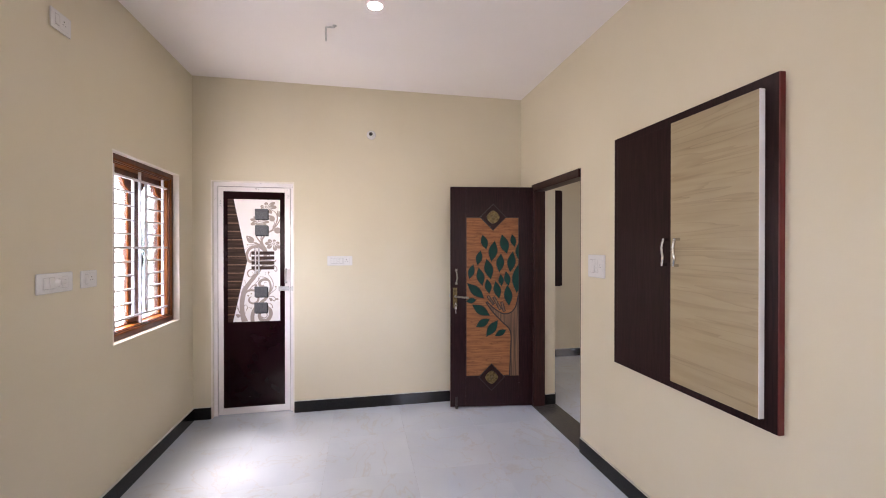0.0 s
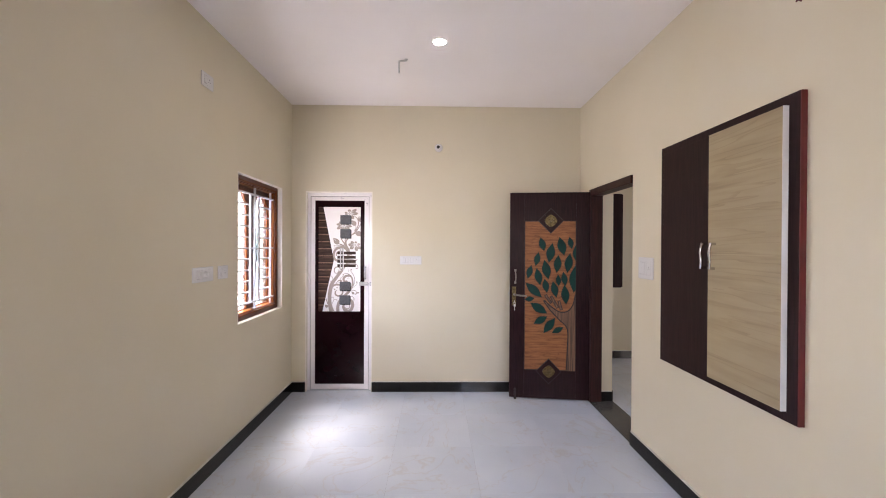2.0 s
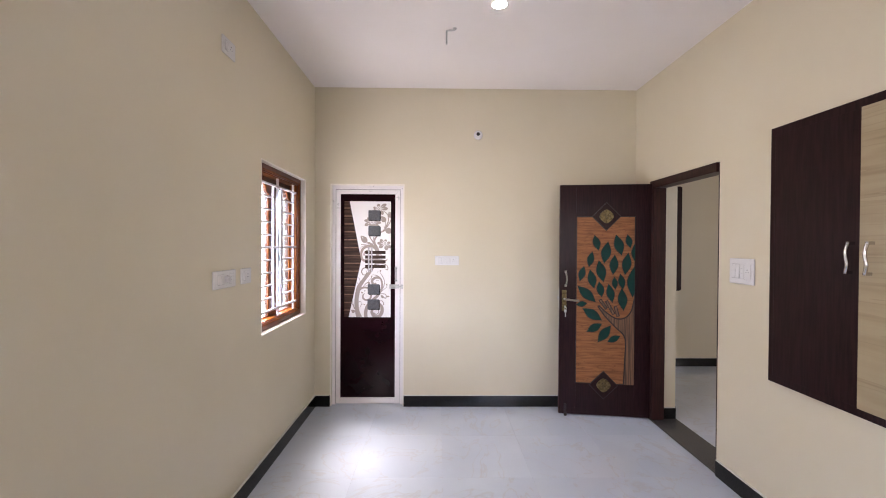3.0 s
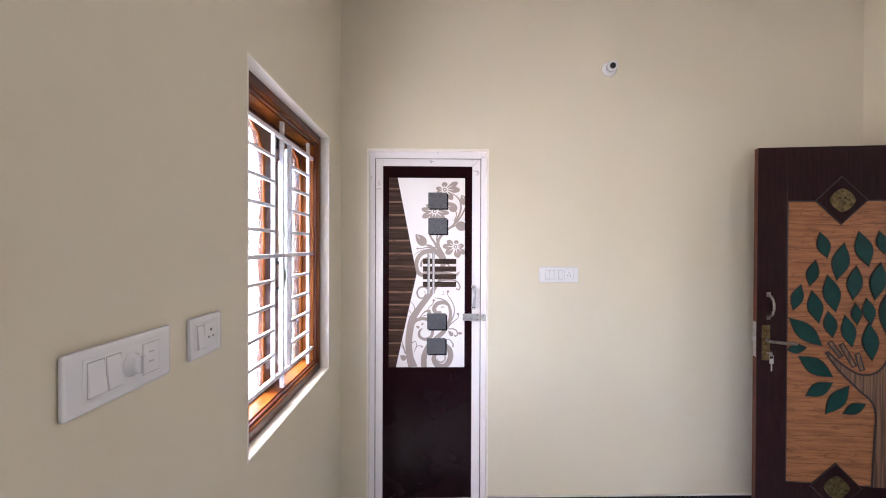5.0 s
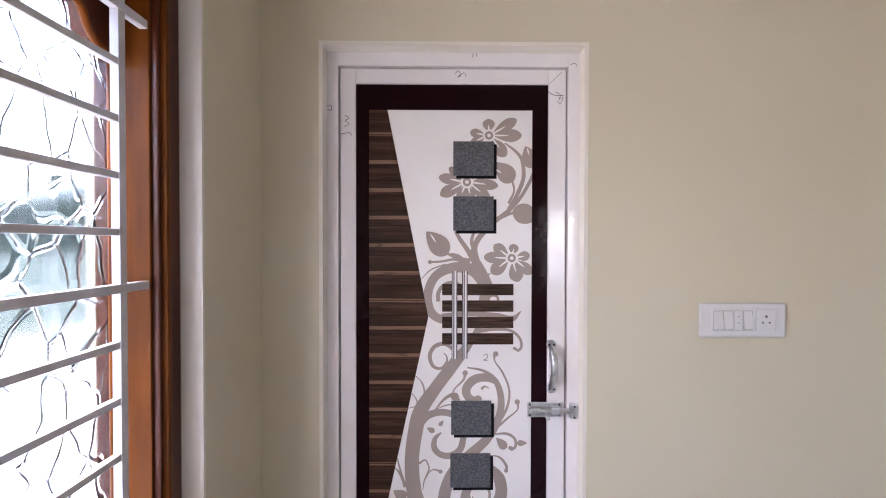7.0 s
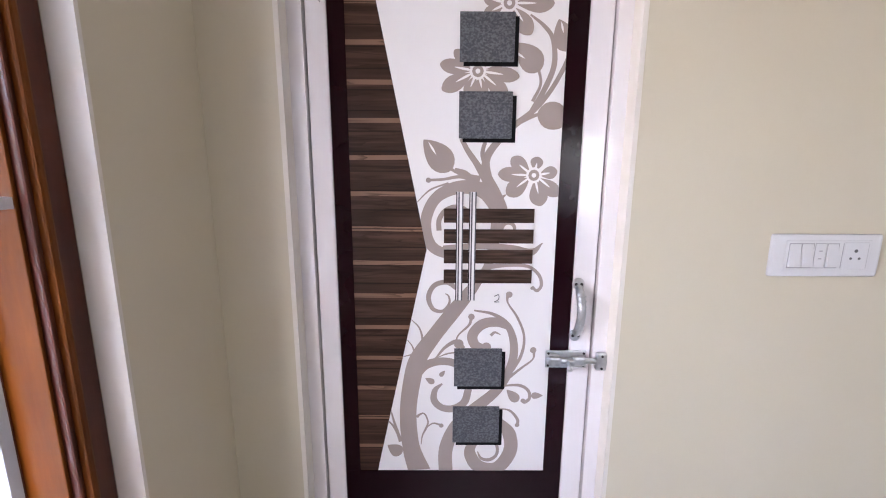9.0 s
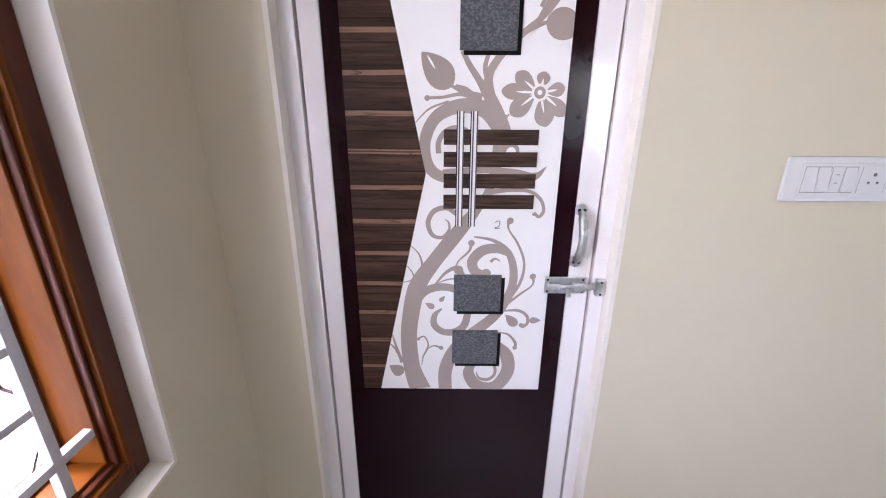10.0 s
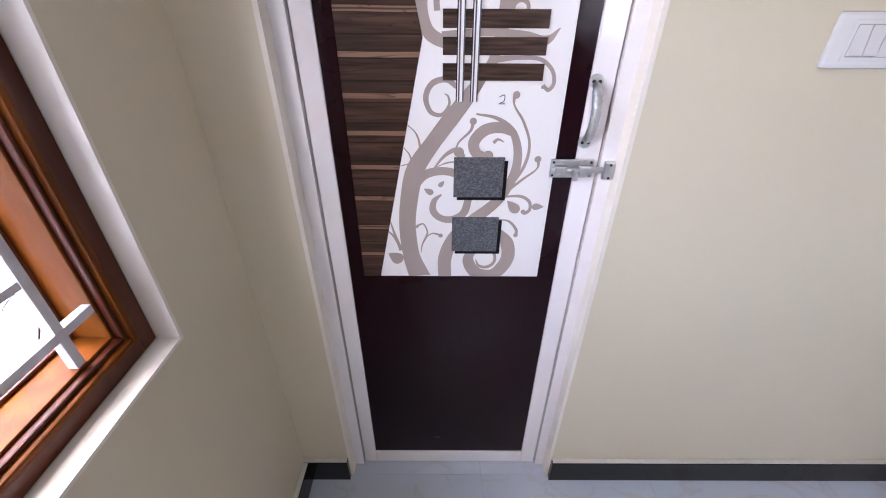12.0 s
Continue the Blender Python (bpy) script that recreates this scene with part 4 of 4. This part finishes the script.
for k in range(11):
    z = GZ0 + (GZ1 - GZ0) * k / 10
    if k in (0, 5, 10):
        part("grille_bar", box(GX - R + 0.001, GX + R + 0.001, WY0 + 0.056, WY1 - 0.056, z - R, z + R, 0.001), GRILL, win)
    else:
        for a, b in ((2.797, 3.030), (3.200, 3.450)):
            part("grille_bar", box(GX - R * 0.8, GX + R * 0.8, a, b, z - R * 0.8, z + R * 0.8, 0.001), GRILL, win)


def shutter(y0, y1, g0, g1):
    """A teak leaf whose top rail is cut to a scalloped arch over the glass."""
    x0, x1 = XW - 0.155, XW - 0.117
    z0, z1, gz0 = WZ0 + 0.064, WZ1 - 0.064, 1.005
    zs, zt = 1.925, 2.022
    bm = box(x0, x1, y0, g0, z0, z1, 0.002)
    box(x0, x1, g1, y1, z0, z1, 0.002, bm)
    box(x0, x1, g0, g1, z0, gz0, 0.002, bm)
    leaf_ob = part("shutter", bm, TEAK_DARK, win)
    # top rail: shoulders curl in from the stiles, then an arch over the middle
    w = g1 - g0
    half = [(0.0, zs), (0.045 * w, zs + 0.012), (0.13 * w, zs + 0.022), (0.19 * w, zs + 0.045), (0.22 * w, zs + 0.066), (0.30 * w, zs + 0.074), (0.38 * w, zt - 0.010), (0.5 * w, zt)]
    low = [(g0 + u, z) for u, z in half] + [(g1 - u, z) for u, z in half[-2::-1]]
    bm = bmesh.new()
    faces = [[(bm.verts.new((x, y, z)), bm.verts.new((x, y, z1))) for y, z in low] for x in (x1, x0)]
    for (a, b) in zip(range(len(low) - 1), range(1, len(low))):
        f, r = faces
        bm.faces.new((f[a][0], f[b][0], f[b][1], f[a][1]))
        bm.faces.new((r[a][0], r[a][1], r[b][1], r[b][0]))
        bm.faces.new((f[a][0], r[a][0], r[b][0], f[b][0]))
        bm.faces.new((f[a][1], f[b][1], r[b][1], r[a][1]))
    part("top_rail", bm, TEAK_DARK, leaf_ob, "teak rail with a scalloped edge")
    bm = bmesh.new()
    tube(bm, smooth_line([(x1, y, z - 0.004) for y, z in low], 3), 0.006, 8)
    tube(bm, [(x1 - 0.004, g0 + 0.004, zs), (x1 - 0.004, g0 + 0.004, gz0)], 0.006, 8)
    tube(bm, [(x1 - 0.004, g1 - 0.004, zs), (x1 - 0.004, g1 - 0.004, gz0)], 0.006, 8)
    # the bead's sunlit orange glow is put into its lighter teak colour
    part("glazing_bead", bm, TEAK, leaf_ob, "teak bead, lightened for its sunlit glow")
    pane = part("pane", box(x1 - 0.014, x1 - 0.010, g0, g1, gz0, zt + 0.012), GLASS, leaf_ob, "frosted glass pressed with a branching pattern")
    pane.visible_shadow = False
    return leaf_ob


s1 = shutter(WY0 + 0.063, 3.149, 2.780, 3.068)
s2 = shutter(3.151, WY1 - 0.063, 3.196, 3.503)
for s, y in ((s2, 3.180), (s1, 3.12)):
    if s is s2:
        x = XW - 0.117
        hb = part("pull", tube(bmesh.new(), smooth_line([(x, y, 1.385), (x + 0.016, y, 1.392), (x + 0.030, y, 1.415), (x + 0.034, y, 1.440), (x + 0.030, y, 1.465), (x + 0.016, y, 1.488), (x, y, 1.495)], 5), 0.006, 10), STEEL_DARK, s, "black metal pull")
        for z in (1.378, 1.502):
            part("pull_foot", box(x, x + 0.005, y - 0.009, y + 0.009, z - 0.014, z + 0.014, 0.002), STEEL_DARK, hb)
        part("tower_bolt", box(x, x + 0.010, y - 0.006, y + 0.006, 1.965, 2.030, 0.002), STEEL_DARK, s)

# ---- switch plates ----
def switch_plate(label, w, h, m, modules, group=""):
    """A plate in its own frame: x along the wall, y = 0 the wall, z up from the lower edge. modules: (kind, x0, x1)."""
    ob = thing("switch_plate", m, label, "switch", "switch plates")
    part("plate", box(0, w, -0.009, 0.0, 0, h, 0.006), SWITCH, ob, local=True)
    first, last = modules[0][1], modules[-1][2]
    part("inner_frame", box(first - 0.007, last + 0.007, -0.0102, -0.008, h * 0.22 - 0.007, h * 0.78 + 0.007, 0.001), SWITCH, ob, local=True)
    for kind, a, b in modules:
        z0, z1 = h * 0.22, h * 0.78
        if kind != "knob":
            part("module_gap", box(a - 0.0009, b + 0.0009, -0.0106, -0.008, z0 - 0.001, z1 + 0.001), SWITCH_GREY, ob, local=True)
        if kind == "rocker":
            bm = bmesh.new()
            v = [bm.verts.new(p) for p in ((a, -0.008, z0), (b, -0.008, z0), (b, -0.0165, z0 + 0.002), (a, -0.0165, z0 + 0.002), (a, -0.008, z1), (b, -0.008, z1), (b, -0.0105, z1), (a, -0.0105, z1))]
            for f in ((0, 1, 2, 3), (4, 5, 6, 7), (0, 1, 5, 4), (3, 2, 6, 7), (0, 3, 7, 4), (1, 2, 6, 5)):
                bm.faces.new([v[k] for k in f])
            bmesh.ops.bevel(bm, geom=bm.edges[:], offset=0.0008, segments=1, affect="EDGES")
            part("rocker", bm, SWITCH, ob, local=True)
        elif kind == "socket":
            base = part("socket", box(a, b, -0.0115, -0.008, z0 - 0.004, z1 + 0.004, 0.0015), SWITCH, ob, local=True)
            c, r = (a + b) / 2, min(b - a, h) * 0.17
            # flat dark discs: the shade inside the holes is put in as colour
            for dx, dz, q in ((0, r * 1.2, 0.0036), (-r, -r * 0.6, 0.0026), (r, -r * 0.6, 0.0026)):
                part("socket_hole", spun(bmesh.new(), ((q, 0), (q, 0.0008)), pose(c + dx, -0.0114, h / 2 + dz, 90), 12), SHADE, base, local=True)
        elif kind == "knob":
            part("dial", spun(bmesh.new(), ((0.021, 0), (0.021, 0.004), (0.017, 0.006), (0.016, 0.018), (0.013, 0.020)), pose((a + b) / 2, -0.008, h / 2, 90), 26), SWITCH, ob, "white fan regulator dial", local=True)
            part("dial_mark", box((a + b) / 2 - 0.003, (a + b) / 2 + 0.003, -0.034, -0.027, h / 2 - 0.015, h / 2 + 0.015, 0.001), SWITCH, ob, local=True)
        else:
            base = part("blank_module", box(a, b, -0.0112, -0.008, z0, z1, 0.001), SWITCH, ob, local=True)
            for z in (0.42, 0.6):
                part("mark", box(a + (b - a) * 0.35, a + (b - a) * 0.65, -0.0118, -0.0108, h * z, h * z + 0.0022), SWITCH_GREY, base, local=True)
    return ob


def on_north(x, z):
    return pose(x, YN, z)


def on_west(y, z):
    return pose(XW, y, z, 0, 0, 90)


def on_east(y, z):
    return pose(XE, y, z, 0, 0, -90)


switch_plate("white switch plate with rockers and a socket on the cream wall", 0.230, 0.090, on_north(-0.101, 1.356), (("rocker", 0.036, 0.060), ("rocker", 0.062, 0.086), ("blank", 0.090, 0.112), ("rocker", 0.115, 0.138), ("socket", 0.148, 0.200)))
switch_plate("white switch plate with fan regulator dial beside the window", 0.238, 0.098, on_west(2.070, 1.308), (("rocker", 0.040, 0.072), ("rocker", 0.076, 0.106), ("knob", 0.110, 0.152), ("blank", 0.158, 0.200)))
switch_plate("small white switch and socket plate beside the window", 0.130, 0.094, on_west(2.372, 1.310), (("rocker", 0.026, 0.048), ("socket", 0.052, 0.104)))
switch_plate("white socket plate high on the cream wall", 0.140, 0.096, on_west(2.165, 2.592), (("rocker", 0.026, 0.050), ("socket", 0.056, 0.112)))
switch_plate("square white switch plate beside the doorway", 0.205, 0.160, on_east(2.553, 1.317), (("rocker", 0.030, 0.060), ("rocker", 0.062, 0.092), ("blank", 0.096, 0.126), ("socket", 0.130, 0.180)))

# ---- fittings ----
lamp = thing("ceiling_light", (0.298, 2.462, H), "round white recessed ceiling downlight, lit", "ceiling light")
part("trim_ring", spun(bmesh.new(), ((0.052, 0.0), (0.052, -0.004), (0.048, -0.008), (0.042, -0.008), (0.042, -0.001)), pose(0.298, 2.462, H), 36), SWITCH, lamp)
part("diffuser", spun(bmesh.new(), ((0.0415, -0.002), (0.0415, -0.006), (0.034, -0.008)), pose(0.298, 2.462, H), 36), LED, lamp, "glowing white diffuser")

hook = thing("fan_hook", (-0.020, 2.755, H), "bent steel fan hook hanging from the white ceiling", "ceiling hook")
part("rod", tube(bmesh.new(), smooth_line([(0.035, 2.755, H - 0.0), (0.030, 2.755, H - 0.012), (-0.012, 2.755, H - 0.016), (-0.022, 2.755, H - 0.026), (-0.022, 2.757, H - 0.110)], 5), 0.006, 10), SILVER, hook)
part("base_plate", spun(bmesh.new(), ((0.014, 0), (0.014, -0.004), (0.010, -0.006)), pose(0.035, 2.755, H), 18), SILVER, hook)

hold = thing("bulb_holder", (0.306, YN, 2.60), "white angled bulb holder without bulb on the wall", "light fitting")
mh = pose(0.306, YN, 2.600, 90, 0, 0)
part("base", spun(bmesh.new(), ((0.043, 0), (0.043, 0.006), (0.037, 0.014), (0.026, 0.020)), mh, 28), SWITCH, hold)
mt = Matrix.Translation((0.306, YN - 0.012, 2.602)) @ Euler((radians(98), 0, radians(-6))).to_matrix().to_4x4()
part("cup", spun(bmesh.new(), ((0.025, 0), (0.025, 0.030), (0.028, 0.034), (0.028, 0.054), (0.018, 0.054), (0.017, 0.050)), mt, 24), SWITCH, hold)
part("contact", spun(bmesh.new(), ((0.0168, 0.0495), (0.0168, 0.0515)), mt, 20), HOLE, hold, "dark socket mouth")

stub = thing("cable_stub", (XE, 1.205, 2.60), "short dark cable end poking from the wall", "cable")
part("wire", tube(bmesh.new(), smooth_line([(XE + 0.002, 1.205, 2.600), (XE - 0.018, 1.203, 2.604), (XE - 0.026, 1.200, 2.594)], 4), 0.0035, 8), REDEDGE, stub)

cab = thing("hall_cabinet", (XE2, 4.2, 1.10), "dark brown wooden cabinet on the hall wall", "cabinet")
part("body", box(XE2, XE2 + 0.262, 3.925, 4.50, 1.108, 2.140, 0.003), DARKWOOD, cab)
part("door", box(XE2 + 0.262, XE2 + 0.280, 3.93, 4.495, 1.113, 2.135, 0.002), DARKWOOD, cab)

# ---- outside ----
GROUND = material("sunlit_yard_and_grass", (0.62, 0.58, 0.52), 0.9, color2=(0.50, 0.47, 0.42), scale=0.8)
nodes, link = GROUND.node_tree.nodes, GROUND.node_tree.links.new
b = GROUND.node_tree.nodes["Principled BSDF"]
old = b.inputs["Base Color"].links[0].from_socket
tc, sep, far = nodes.new("ShaderNodeTexCoord"), nodes.new("ShaderNodeSeparateXYZ"), nodes.new("ShaderNodeMath")
link(tc.outputs["Object"], sep.inputs[0])
far.operation, far.inputs[1].default_value = "LESS_THAN", -9.0
link(sep.outputs[0], far.inputs[0])
mix = nodes.new("ShaderNodeMix")
mix.data_type = "RGBA"
link(far.outputs[0], mix.inputs["Factor"])
link(old, mix.inputs["A"])
mix.inputs["B"].default_value = (0.04, 0.055, 0.024, 1)
link(mix.outputs["Result"], b.inputs["Base Color"])
structure("ground", box(-600, 600, -600, 600, -0.6, -0.35), GROUND, "pale yard with grass beyond", "ground")
HILL = material("far_foliage", (0.018, 0.028, 0.016), 0.9, color2=(0.036, 0.048, 0.030), scale=0.25)
bm = bmesh.new()
tops = [(-90 - 20 * math.sin(k * 0.7), -60 + k * 10, 14 + 3.0 * math.sin(k * 1.3) + 2.0 * math.sin(k * 2.9 + 1)) for k in range(26)]
lows = [bm.verts.new((x, y, -0.35)) for x, y, z in tops]
highs = [bm.verts.new(t) for t in tops]
for k in range(25):
    bm.faces.new((lows[k], lows[k + 1], highs[k + 1], highs[k]))
structure("backdrop", bm, HILL, "distant green tree line beyond the yard", "trees")

# ---- floor tiles, last ----
floor = structure("floor", box(XW - 0.2, 5.4, YS - 0.2, YH + 0.2, -0.10, -0.004), TILE, "glossy pale blue-grey marble-look tiled floor", "floor")
TS, GAP = 0.6, 0.0003
tile_mesh = bpy.data.meshes.new("tile")
bm = box(-TS / 2 + GAP, TS / 2 - GAP, -TS / 2 + GAP, TS / 2 - GAP, -0.008, 0.0, 0.0003)
bm.to_mesh(tile_mesh)
bm.free()
tile_mesh.materials.append(TILE)
for i in range(-2, 10):
    for j in range(-9, 3):
        x, y = -0.635 + TS * (i + 0.5), 3.834 + TS * (j + 0.5)
        ob = new("tile", tile_mesh)
        ob.location = (x, y, 0)
        ob.rotation_euler = (0, 0, math.pi / 2 * random.randrange(4))
        ob.parent = floor
